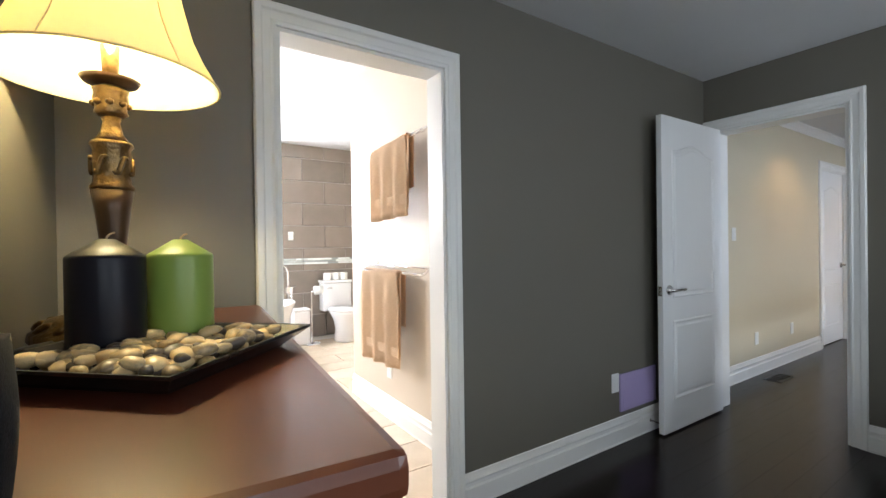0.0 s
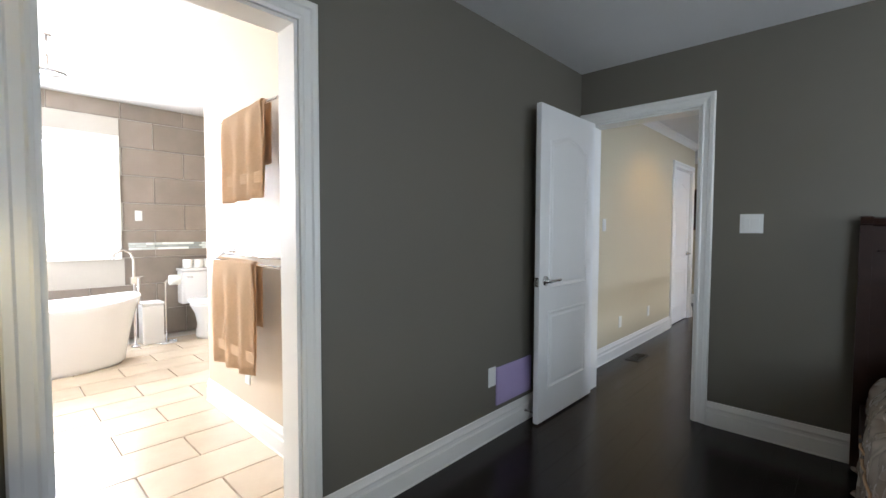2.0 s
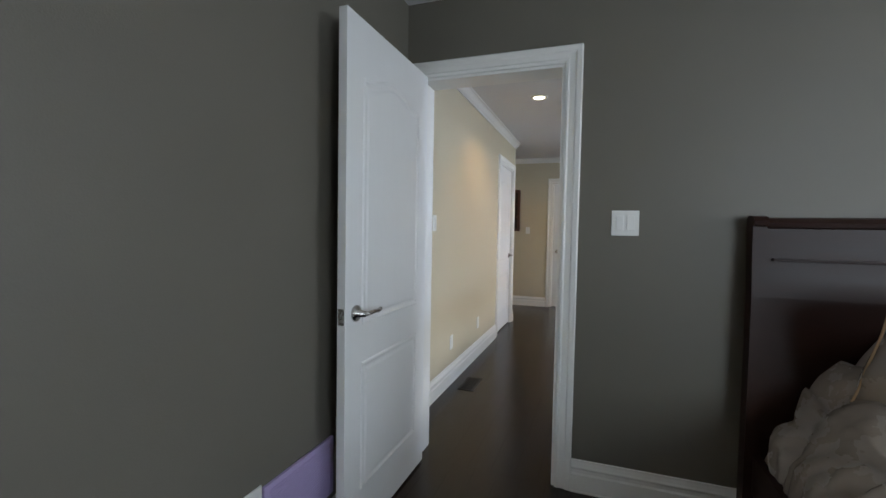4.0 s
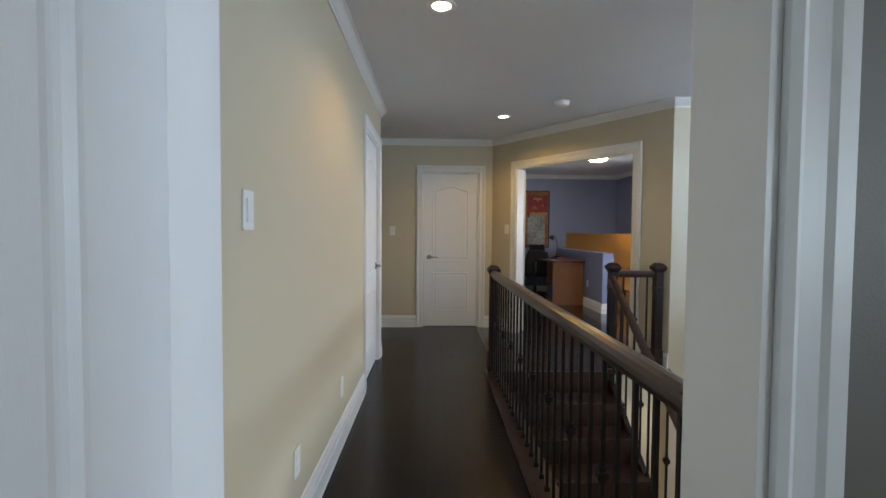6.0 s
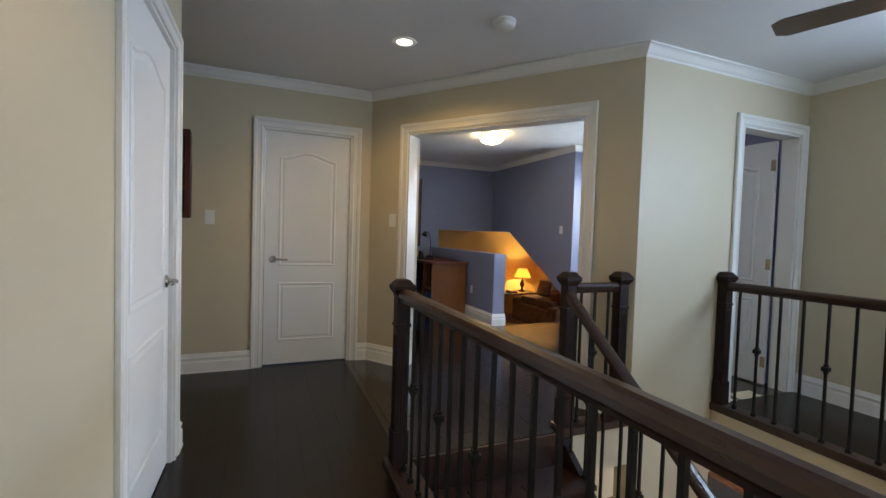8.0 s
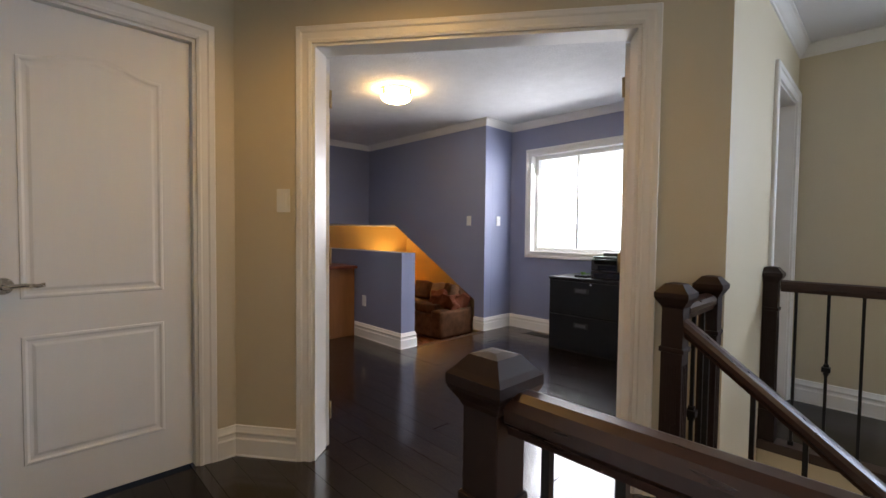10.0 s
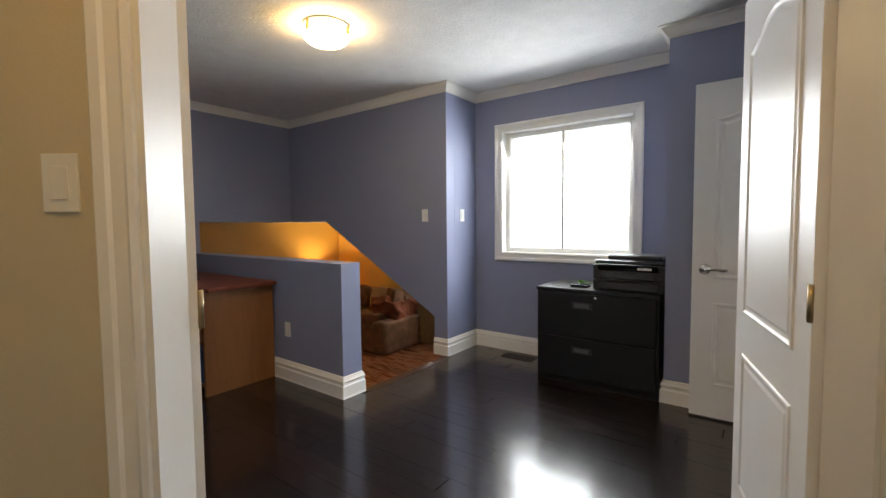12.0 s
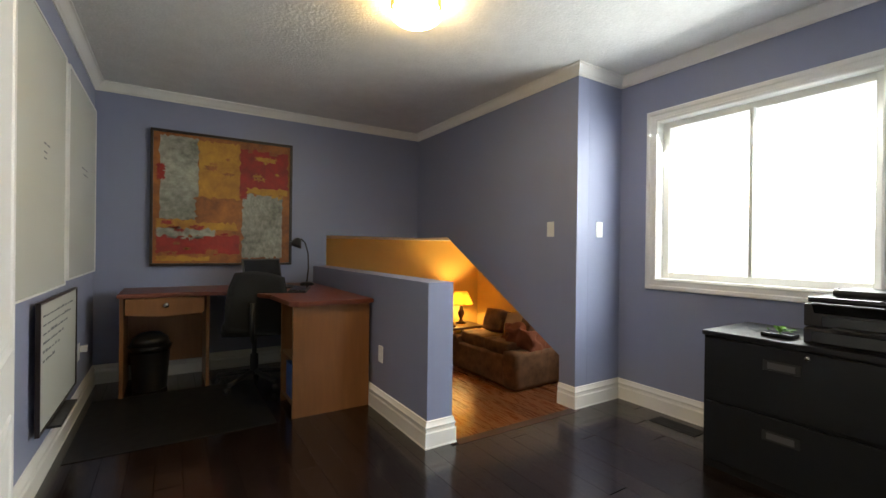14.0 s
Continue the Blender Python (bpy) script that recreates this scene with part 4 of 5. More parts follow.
struct("trim_hall_nosing", box(3.16, 6.345, 0.52, 0.66, -0.03, 0.022, 0.006), RAILWOOD, "dark wood nosing along the hall floor", "trim")
struct("trim_corner_nosing", box(6.31, 6.44, -1.02, -0.45, -0.03, 0.022, 0.006), RAILWOOD, "dark wood nosing at the stair head", "trim")
struct("trim_stairhead_fascia", box(6.34, 6.37, -1.03, -0.5, -0.30, -0.03), BEIGE, "beige edge at the stair head", "trim")

stairs = thing("staircase", "dark stained wooden stairs going down to the lower storey", "stairs", kind="structure")
for i in range(14):
    x1 = 6.33 - 0.25 * i
    z = -0.19 * (i + 1)
    part("riser", box(x1 - 0.02, x1, -0.46, 0.528, z, z + 0.19 - (0.03 if i else 0.0)), RAILWOOD, stairs)
    if i < 13:
        part("tread", box(x1 - 0.275, x1, -0.50, 0.528, z - 0.03, z, 0.006), RAILWOOD, stairs)
part("stringer", extrude_poly([(6.33, -0.05), (6.33, -0.35), (3.0, -2.75), (2.75, -2.75)], "y", -0.50, -0.46), POSTWOOD, stairs)


def newel(x, y, z0=0.0, top=0.978, extra=0.0):
    root = thing("newel_post", "dark stained square newel post with a stepped cap", "post", pose(x, y, z0) @ Matrix.Diagonal((0.8, 0.8, 1, 1)), "newel posts")
    h = top - z0
    part("shaft", box(-0.043, 0.043, -0.043, 0.043, 0, h - 0.075, 0.003), POSTWOOD, root)
    part("base_block", box(-0.052, 0.052, -0.052, 0.052, 0.001, 0.19, 0.005), POSTWOOD, root)
    part("neck_ring", box(-0.050, 0.050, -0.050, 0.050, h - 0.24, h - 0.222, 0.005), POSTWOOD, root)
    for a in range(4):
        for k in (-0.02, 0, 0.02):
            p = part("flute", box(k - 0.005, k + 0.005, 0.0425, 0.0465, 0.24, h - 0.28, 0.002), POSTWOOD, root)
            p.matrix_basis = pose(0, 0, 0, 0, 0, 90 * a)
    bm = bmesh.new()
    rings = []
    for r, z in ((0.044, h - 0.085), (0.050, h - 0.075), (0.064, h - 0.058), (0.068, h - 0.050), (0.068, h - 0.034), (0.058, h - 0.026), (0.050, h - 0.018), (0.036, h - 0.004), (0.012, h)):
        rings.append([bm.verts.new((sx * r, sy * r, z)) for sx, sy in ((-1, -1), (1, -1), (1, 1), (-1, 1))])
    for a, b in zip(rings, rings[1:]):
        for i in range(4):
            bm.faces.new((a[i], a[(i + 1) % 4], b[(i + 1) % 4], b[i]))
    bm.faces.new(rings[-1])
    bm.faces.new(rings[0][::-1])
    part("cap", bm, POSTWOOD, root)


RP = [(-0.022, 0), (-0.024, 0.012), (-0.033, 0.022), (-0.034, 0.040), (-0.026, 0.055), (-0.010, 0.061), (0.010, 0.061), (0.026, 0.055), (0.034, 0.040), (0.033, 0.022), (0.024, 0.012), (0.022, 0)]


def baluster_mesh(h, knuckle):
    bm = box(-0.0065, 0.0065, -0.0065, 0.0065, 0, h)
    for z, r in ((0.0, 0.013),):
        add_box(bm, -r, r, -r, r, 0.0, 0.022, 0.004)
    if knuckle:
        zc = h * 0.53
        for r, a, b in ((0.011, zc - 0.028, zc - 0.014), (0.018, zc - 0.013, zc + 0.013), (0.011, zc + 0.014, zc + 0.028)):
            add_box(bm, -r, r, -r, r, a, b, 0.003)
    return bm


def railing(name, label, p0, p1, step, zb=0.022, rise=0.0, zr=0.846):
    """A guard rail between two posts. zr: underside of the handrail at p0; rise: its change in height along the way."""
    root = thing(name, label, "railing")
    a, b = Vector(p0), Vector(p1)
    d = (b - a).normalized()
    n = Vector((-d.y, d.x))
    L = (b - a).length
    rows = []
    for u, h in RP:
        rows.append([(a.x + n.x * u, a.y + n.y * u, zr + h), (b.x + n.x * u, b.y + n.y * u, zr + h + rise)])
    rows.append(rows[0])
    part("handrail", sweep(rows), RAILWOOD, root)
    cnt = int(L / step)
    cache = {}
    for i in range(cnt):
        s = (i + 0.5) * L / cnt
        top = zr + rise * s / L + 0.004
        if rise:
            zfoot = -0.19 * (1 + int((6.33 - (a.x + d.x * s)) / 0.25))
        else:
            zfoot = zb
        key = (round(top - zfoot, 3), i % 3 == 1)
        if key not in cache:
            cache[key] = mesh_of("baluster", baluster_mesh(*key), IRON)
        o = new("baluster", cache[key])
        o.parent = root
        o.location = (a.x + d.x * s, a.y + d.y * s, zfoot)
    return root


newel(6.285, 0.592, top=0.955)
newel(6.372, -0.50)
newel(6.372, -0.915)
newel(6.312, -1.828)
railing("guard_railing", "dark wood handrail with black iron balusters along the hall", (6.24, 0.592), (3.155, 0.577), 0.105, zr=0.846)
railing("guard_railing", "short dark wood handrail with black iron balusters", (6.372, -0.545), (6.372, -0.87), 0.10)
railing("guard_railing", "dark wood handrail with black iron balusters on the landing", (6.268, -1.828), (3.155, -1.828), 0.125)
railing("stair_railing", "sloping red brown handrail with iron balusters", (6.33, -0.48), (3.4, -0.48), 0.125, rise=-2.227, zr=0.80)

# console with tableware far below
tb = thing("console_table", "dark wooden table with glassware in the lower storey", "table", pose(7.6, -4.0, -2.75))
part("tabletop", box(-0.7, 0.7, -0.4, 0.4, 0.72, 0.76, 0.01), BLACKPL, tb)
for sx in (-0.62, 0.62):
    for sy in (-0.32, 0.32):
        part("leg", box(sx - 0.03, sx + 0.03, sy - 0.03, sy + 0.03, 0, 0.72, 0.004), BLACKPL, tb)
for i in range(6):
    solid("drinking_glass", lathe([(0.03, 0), (0.035, 0.01), (0.012, 0.02), (0.01, 0.08), (0.04, 0.12), (0.042, 0.18)], 14), DULLGREY, "grey goblet on the dark table", "glass",
          pose(7.1 + 0.19 * i, -3.8 + 0.11 * (i % 2), -1.988), "glasses on the lower table")

# ---- hall fixtures ----
def pot_light(x, y):
    root = thing("recessed_light", "lit round recessed ceiling light", "ceiling light", pose(x, y, HALL_H), "recessed lights")
    part("trim_ring", lathe([(0.052, -0.001), (0.054, -0.006), (0.075, -0.005), (0.080, -0.0005)], 28), PLASTIC, root)
    part("lens", lathe([(0.052, -0.0015), (0.03, -0.003), (0.0, -0.0035)], 28), POTGLOW, root)


pot_light(7.0, 0.41)
pot_light(4.85, 1.09)
sm = thing("smoke_detector", "white round smoke detector on the ceiling", "smoke detector", pose(6.48, -0.04, HALL_H))
part("mount", lathe([(0.072, -0.0005), (0.072, -0.012)], 28), PLASTIC, sm)
part("body", lathe([(0.066, -0.0121), (0.064, -0.030), (0.050, -0.040), (0.0, -0.042)], 28), PLASTIC, sm)
ca = thing("wall_cabinet", "dark red wooden display case on the hall end wall", "cabinet", pose(HX, 2.05, 1.585))
part("case", box(-0.10, -0.0005, -0.26, 0.26, -0.335, 0.335, 0.006), DARKART, ca)
part("front_frame", box(-0.112, -0.101, -0.265, 0.265, -0.34, 0.34, 0.004), DARKART, ca)
for k in range(3):
    part("panel", box(-0.116, -0.1125, -0.23, 0.23, -0.30 + k * 0.205, -0.12 + k * 0.205, 0.001), POSTWOOD, ca)

fan = thing("ceiling_fan", "dark wooden ceiling fan with a lit frosted bowl", "ceiling fan", pose(4.87, -1.09, 0))
part("canopy", lathe([(0.07, HALL_H - 0.001), (0.065, HALL_H - 0.04), (0.02, HALL_H - 0.07)], 20), BRONZEDK, fan)
part("downrod", lathe([(0.012, HALL_H - 0.07), (0.012, 2.20)], 10), BRONZEDK, fan)
part("motor", lathe([(0.03, 2.215), (0.10, 2.20), (0.115, 2.16), (0.11, 2.11), (0.07, 2.085), (0.065, 2.06)], 28), BRONZEDK, fan)
part("light_bowl", lathe([(0.085, 2.058), (0.098, 2.04), (0.092, 1.99), (0.06, 1.955), (0.0, 1.945)], 28), GLOW, fan, "lit frosted glass bowl")
for k in range(5):
    bm = extrude_poly([(0.19, -0.045), (0.24, -0.058), (0.62, -0.07), (0.66, -0.045), (0.66, 0.045), (0.62, 0.07), (0.24, 0.058), (0.19, 0.045)], "z", 0.0, 0.008)
    add_box(bm, 0.09, 0.22, -0.018, 0.018, -0.006, -0.001)
    p = part("blade", bm, BLADE, fan)
    p.matrix_basis = pose(0, 0, 2.14, 8, 0, 72 * k + 20)

# ---- office ----
cl = thing("ceiling_light", "lit frosted glass flush ceiling light", "ceiling light", pose(9.085, -1.37, OFF_H))
part("bowl", lathe([(0.142, -0.070), (0.136, -0.084), (0.112, -0.104), (0.06, -0.122), (0.0, -0.127)], 36, caps=False), OFFGLOW, cl, "lit frosted glass bowl")
part("rim", lathe([(0.05, -0.0005), (0.12, -0.0005), (0.12, -0.010), (0.05, -0.010)], 36), NICKEL, cl)
for k in range(3):
    a = 2 * math.pi * k / 3 - 0.52
    part("clip", box(-0.006, 0.012, -0.005, 0.005, -0.086, -0.010, 0.002), BRONZE, cl).matrix_basis = pose(0.137 * math.cos(a), 0.137 * math.sin(a), 0, 0, 0, math.degrees(a))
part("arm_plate", lathe([(0.0, -0.0105), (0.145, -0.0105), (0.145, -0.013), (0.0, -0.013)], 36), PLASTIC, cl)


def desk():
    root = thing("corner_desk", "L-shaped honey wood desk with a cherry top", "desk")
    top = [(9.93, -1.505), (11.508, -1.505), (11.508, 0.06), (10.93, 0.06), (10.93, -0.42), (10.86, -0.62), (10.70, -0.80), (10.45, -0.90), (9.97, -0.93), (9.93, -0.98)]
    bm = extrude_poly(top, "z", 0.742, 0.772)
    bmesh.ops.bevel(bm, geom=[e for e in bm.edges if abs(e.verts[0].co.z - e.verts[1].co.z) < 1e-5], offset=0.005, segments=2, affect="EDGES")
    part("desktop", bm, DESKTOP, root, "cherry red laminate top")
    part("end_panel", box(9.965, 9.99, -1.49, -0.955, 0.0, 0.741, 0.002), DESKWOOD, root)
    part("side_panel", box(10.36, 10.385, -1.49, -0.965, 0.0, 0.741, 0.002), DESKWOOD, root)
    part("back_panel", box(9.991, 10.359, -1.49, -1.475, 0.0, 0.741), DESKWOOD, root)
    for z in (0.05, 0.36):
        part("shelf", box(9.991, 10.359, -1.474, -0.975, z, z + 0.018), DESKWOOD, root)
    part("side_panel", box(10.97, 11.495, 0.02, 0.045, 0.0, 0.741, 0.002), DESKWOOD, root)
    part("side_panel", box(10.99, 11.495, -0.54, -0.515, 0.0, 0.741, 0.002), DESKWOOD, root)
    part("privacy_panel", box(11.40, 11.416, -0.514, 0.019, 0.15, 0.741), DESKWOOD, root)
    bm = bmesh.new()
    n = 10
    lo, hi = [], []
    for i in range(n + 1):
        y = -0.50 + 0.51 * i / n
        zb = 0.615 - 0.018 * math.sin(math.pi * i / n)
        lo.append((y, zb))
        hi.append((y, 0.735))
    bm = extrude_poly(lo + hi[::-1], "x", 10.945, 10.965)
    dr = part("drawer", bm, DESKWOOD, root)
    kb = part("knob", lathe([(0.008, 0), (0.008, 0.012), (0.020, 0.020), (0.018, 0.028), (0.0, 0.030)], 18), NICKEL, dr, "satin nickel knob")
    kb.matrix_basis = pose(10.945, -0.245, 0.68, 0, -90, 0)
    for i in range(5):
        solid("binder", box(0, 0.05, 0, 0.28, 0, 0.24, 0.003), material("blue_binder", (0.03, 0.10, 0.35), None, 0.4) if i == 0 else bpy.data.materials["blue_binder"],
              "blue binder on the desk's open shelf", "binder", pose(10.02 + 0.06 * i, -1.27, 0.068), "binders on the shelf")


desk()


def office_chair():
    root = thing("office_chair", "black fabric swivel chair at the desk", "chair", pose(10.88, -0.86, 0, 0, 0, -12))
    sb = soft(0.50, 0.50, 0.10, 8, 0.3)
    p = part("seat", sb, FABRICBK, root)
    p.location = (0.05, 0, 0.42)
    bk = soft(0.44, 0.09, 0.50, 8, 0.35)
    for v in bk.verts:
        v.co.y += 0.25 * v.co.x * v.co.x * 2
        v.co.x *= 1.0 - 0.18 * max(0, v.co.z - 0.35) / 0.25
    p = part("backrest", bk, FABRICBK, root)
    p.matrix_basis = pose(-0.22, 0, 0.44, 0, -6, 90)
    part("back_bar", tube([(-0.05, 0, 0.41), (-0.22, 0, 0.40), (-0.28, 0, 0.50), (-0.29, 0, 0.70)], 0.018), BLACKPL, root)
    part("gas_column", lathe([(0.035, 0.09), (0.030, 0.25), (0.018, 0.255), (0.018, 0.42)], 16), BLACKPL, root)
    for k in range(5):
        a = 2 * math.pi * k / 5
        part("base_arm", tube([(0.03 * math.cos(a), 0.03 * math.sin(a), 0.11), (0.29 * math.cos(a), 0.29 * math.sin(a), 0.068)], 0.018, 8), BLACKPL, root)
        p = part("caster", lathe([(0.0, -0.022), (0.026, -0.020), (0.028, 0), (0.026, 0.020), (0.0, 0.022)], 14), BLACKPL, root)
        p.matrix_basis = pose(0.30 * math.cos(a), 0.30 * math.sin(a), 0.032, 90, 0, math.degrees(a))


office_chair()
solid("chair_mat", box(9.95, 11.0, -0.86, 0.2, 0.0005, 0.004, 0.001), MATPL, "dark translucent chair mat on the floor", "mat")
wb = thing("waste_bin", "black plastic waste bin under the desk", "bin", pose(11.17, -0.14, 0))
part("bucket", lathe([(0.11, 0), (0.115, 0.01), (0.135, 0.33), (0.145, 0.34), (0.130, 0.335), (0.108, 0.02), (0.0, 0.02)], 24), BLACKPL, wb)
part("liner_rim", lathe([(0.137, 0.30), (0.150, 0.346), (0.135, 0.352), (0.12, 0.33)], 24), GLOSSBK, wb)
part("swing_lid", lathe([(0.134, 0.352), (0.12, 0.40), (0.07, 0.44), (0.0, 0.45)], 24), BLACKPL, wb)

lt = thing("laptop", "open black laptop on the desk", "laptop", pose(11.02, -1.02, 0.7725, 0, 0, 200))
part("keyboard_deck", box(-0.13, 0.13, -0.18, 0.18, 0, 0.018, 0.004), BLACKPL, lt)
p = part("screen_lid", box(-0.006, 0.006, -0.18, 0.18, 0, 0.24, 0.003), BLACKPL, lt)
p.matrix_basis = pose(-0.13, 0, 0.018, 0, -14, 0)
p = part("screen", box(0.0062, 0.0072, -0.165, 0.165, 0.018, 0.225), SCREEN, lt)
p.matrix_basis = pose(-0.13, 0, 0.018, 0, -14, 0)
for i in range(4):
    part("key_row", box(-0.06 + i * 0.035, -0.032 + i * 0.035, -0.155, 0.155, 0.0181, 0.0205), GLOSSBK, lt)
kbd = thing("keyboard", "black keyboard on the desk", "keyboard", pose(10.72, -1.18, 0.7725, 0, 0, 70))
part("tray", box(-0.07, 0.07, -0.21, 0.21, 0, 0.015, 0.004), BLACKPL, kbd)
for i in range(5):
    part("key_row", box(-0.058 + i * 0.024, -0.038 + i * 0.024, -0.195, 0.195, 0.0151, 0.021, 0.001), GLOSSBK, kbd)

dl = thing("desk_lamp", "small black gooseneck desk lamp", "lamp", pose(11.18, -1.36, 0.7725, 0, 0, 100))
part("base", lathe([(0.065, 0), (0.066, 0.012), (0.05, 0.026), (0.014, 0.034), (0.0, 0.034)], 24), BLACKPL, dl)
part("gooseneck", tube([(0, 0, 0.03), (-0.015, 0, 0.16), (-0.01, 0, 0.30), (0.02, 0, 0.40), (0.06, 0, 0.435), (0.085, 0, 0.42)], 0.007, 8), BLACKPL, dl)
p = part("head", lathe([(0.012, 0.03), (0.03, 0.02), (0.05, -0.03), (0.058, -0.05), (0.05, -0.046), (0.02, 0.0)], 20), BLACKPL, dl)
p.matrix_basis = pose(0.095, 0, 0.415, 0, -25, 0)


def painting():
    root = thing("abstract_painting", "large abstract painting in red, ochre and silver blocks", "painting", pose(11.512, -0.70, 1.545))
    W, H = 1.17, 1.18
    for a, b, c, d in ((-W / 2, W / 2, H / 2 - 0.022, H / 2), (-W / 2, W / 2, -H / 2, -H / 2 + 0.022), (-W / 2, -W / 2 + 0.022, -H / 2 + 0.022, H / 2 - 0.022), (W / 2 - 0.022, W / 2, -H / 2 + 0.022, H / 2 - 0.022)):
        part("frame", box(-0.045, -0.001, a, b, c, d, 0.003), FRAMEBK, root)
    part("canvas", box(-0.026, -0.002, -W / 2 + 0.022, W / 2 - 0.022, -H / 2 + 0.022, H / 2 - 0.022), CANVAS_O, root)

    def patch(u0, u1, v0, v1, mat, lift, seed):
        # a block of paint with ragged edges; u from the canvas's outer edge, v downwards
        pts = []
        n = 16
        f = lambda k: 0.028 * noise.noise(Vector((k * 0.9, seed, 0))) + 0.008 * noise.noise(Vector((k * 3.1, seed, 4)))
        for i in range(n):
            pts.append((u0 + (u1 - u0) * i / n, v0 + f(i)))
        for i in range(n):
            pts.append((u1 + f(i + 20), v0 + (v1 - v0) * i / n))
        for i in range(n):
            pts.append((u1 + (u0 - u1) * i / n, v1 + f(i + 40)))
        for i in range(n):
            pts.append((u0 + f(i + 60), v1 + (v0 - v1) * i / n))
        w, h = W - 0.05, H - 0.05
        pp = [(w / 2 - min(max(u, 0.0), 1.0) * w, h / 2 - min(max(v, 0.0), 1.0) * h) for u, v in pts]
        part("paint_block", extrude_poly(pp, "x", -0.0262 - lift, -0.0255), mat, root)
    patch(0.04, 0.30, 0.02, 0.66, CANVAS_S, 0.002, 1)
    patch(0.30, 0.60, 0.03, 0.50, CANVAS_Y, 0.003, 2)
    patch(0.28, 0.62, 0.48, 0.68, CANVAS_O, 0.004, 3)
    patch(0.60, 0.985, 0.06, 0.38, CANVAS_R, 0.002, 4)
    patch(0.62, 0.94, 0.43, 0.96, CANVAS_S, 0.003, 5)
    patch(0.02, 0.60, 0.78, 0.93, CANVAS_R, 0.002, 6)
    patch(0.02, 0.42, 0.73, 0.79, CANVAS_S, 0.004, 7)
    patch(0.02, 0.58, 0.66, 0.74, CANVAS_Y, 0.001, 8)
    patch(0.62, 0.98, 0.375, 0.425, CANVAS_Y, 0.004, 9)
    rn = random.Random(21)
    for u0, u1, v0, v1, mat, count in ((0.66, 0.92, 0.10, 0.34, CANVAS_Y, 7), (0.62, 0.90, 0.02, 0.08, CANVAS_O, 5), (0.04, 0.50, 0.66, 0.78, CANVAS_R, 6),
                                       (0.05, 0.50, 0.82, 0.93, CANVAS_O, 5), (0.33, 0.52, 0.10, 0.46, CANVAS_O, 5), (0.62, 0.90, 0.38, 0.44, CANVAS_Y, 5), (0.04, 0.40, 0.75, 0.80, CANVAS_S, 5)):
        for k in range(count):
            u, v, w = rn.uniform(u0, u1), rn.uniform(v0, v1), rn.uniform(0.02, 0.09)
            patch(u, u + w, v, v + w * rn.uniform(0.12, 0.45), mat, 0.004 + 0.0002 * k, 30 + k * 1.7)
    patch(0.02, 0.07, 0.24, 0.36, CANVAS_R, 0.0045, 11)
    patch(0.60, 0.655, 0.37, 0.47, CANVAS_R, 0.0055, 10)
    patch(0.02, 0.38, 0.945, 0.985, CANVAS_Y, 0.003, 16)



painting()


def whiteboard(x0, x1, z0, z1, gap, label, frame_mat, lines):
    root = thing("whiteboard", label, "whiteboard", pose(0, OBY - 0.001 - gap, 0), "whiteboards")
    part("panel", box(x0 + 0.01, x1 - 0.01, -0.012, 0.0, z0 + 0.01, z1 - 0.01), BOARD, root)
    for a, b, c, d in ((x0, x1, z0, z0 + 0.01), (x0, x1, z1 - 0.01, z1), (x0, x0 + 0.01, z0 + 0.01, z1 - 0.01), (x1 - 0.01, x1, z0 + 0.01, z1 - 0.01)):
        part("rim", box(a, b, -0.018, 0.0, c, d), frame_mat, root)
    rn = random.Random(9)
    for lx, lz, ln in lines:
        x = lx
        while x < lx + ln:
            w = rn.uniform(0.02, 0.07)
            p = part("writing", box(x, x + w, -0.0126, -0.0119, lz - 0.005, lz + rn.uniform(0.002, 0.009)), INK, root)
            x += w + rn.uniform(0.01, 0.03)


whiteboard(9.30, 10.30, 0.90, 2.20, 0.0, "tall plain whiteboard on the blue wall", PLASTIC, [(9.80, 1.62, 0.06), (9.80, 1.58, 0.05), (9.80, 1.55, 0.06)])
whiteboard(10.38, 11.46, 0.92, 2.20, 0.0, "tall plain whiteboard on the blue wall", PLASTIC, [(10.85, 1.66, 0.2), (10.9, 1.62, 0.18)])
whiteboard(9.62, 10.52, 0.27, 0.87, 0.022, "small dark-framed whiteboard with handwritten lines", FRAMEBK, [(9.70, 0.80 - 0.042 * i, 0.70 - 0.09 * i) for i in range(6)])
pt = thing("marker_tray", "black marker tray below the small whiteboard", "tray", pose(9.78, OBY - 0.03, 0.252))
part("ledge", box(0, 0.42, -0.06, 0.028, 0, 0.012, 0.003), BLACKPL, pt)


def file_cabinet():
    root = thing("filing_cabinet", "black steel two-drawer lateral filing cabinet", "filing cabinet")
    x0, x1 = 7.385, 8.25
    part("carcass", box(x0, x1, -3.19, -2.695, 0.0, 0.695, 0.003), BLACKMET, root)
    part("top_plate", box(x0 - 0.004, x1 + 0.004, -3.192, -2.676, 0.696, 0.722, 0.004), BLACKMET, root)
    for z0, z1 in ((0.05, 0.352), (0.372, 0.686)):
        d = part("drawer", box(x0 + 0.02, x1 - 0.02, -2.6945, -2.678, z0, z1, 0.003), BLACKMET, root)
        c, zz = (x0 + x1) / 2 + 0.08, z1 - 0.085
        part("pull_cup", box(c - 0.075, c + 0.075, -2.6775, -2.672, zz - 0.024, zz + 0.024, 0.003), BLACKPL, d)
        part("label_holder", box(c - 0.055, c + 0.055, -2.6718, -2.6695, zz - 0.014, zz + 0.016, 0.001), DULLGREY, d)
    p = part("lock", lathe([(0.011, 0), (0.011, 0.006), (0.0, 0.007)], 16), CHROME, root)
    p.matrix_basis = pose(7.80, -2.677, 0.665, -90, 0, 0)


file_cabinet()


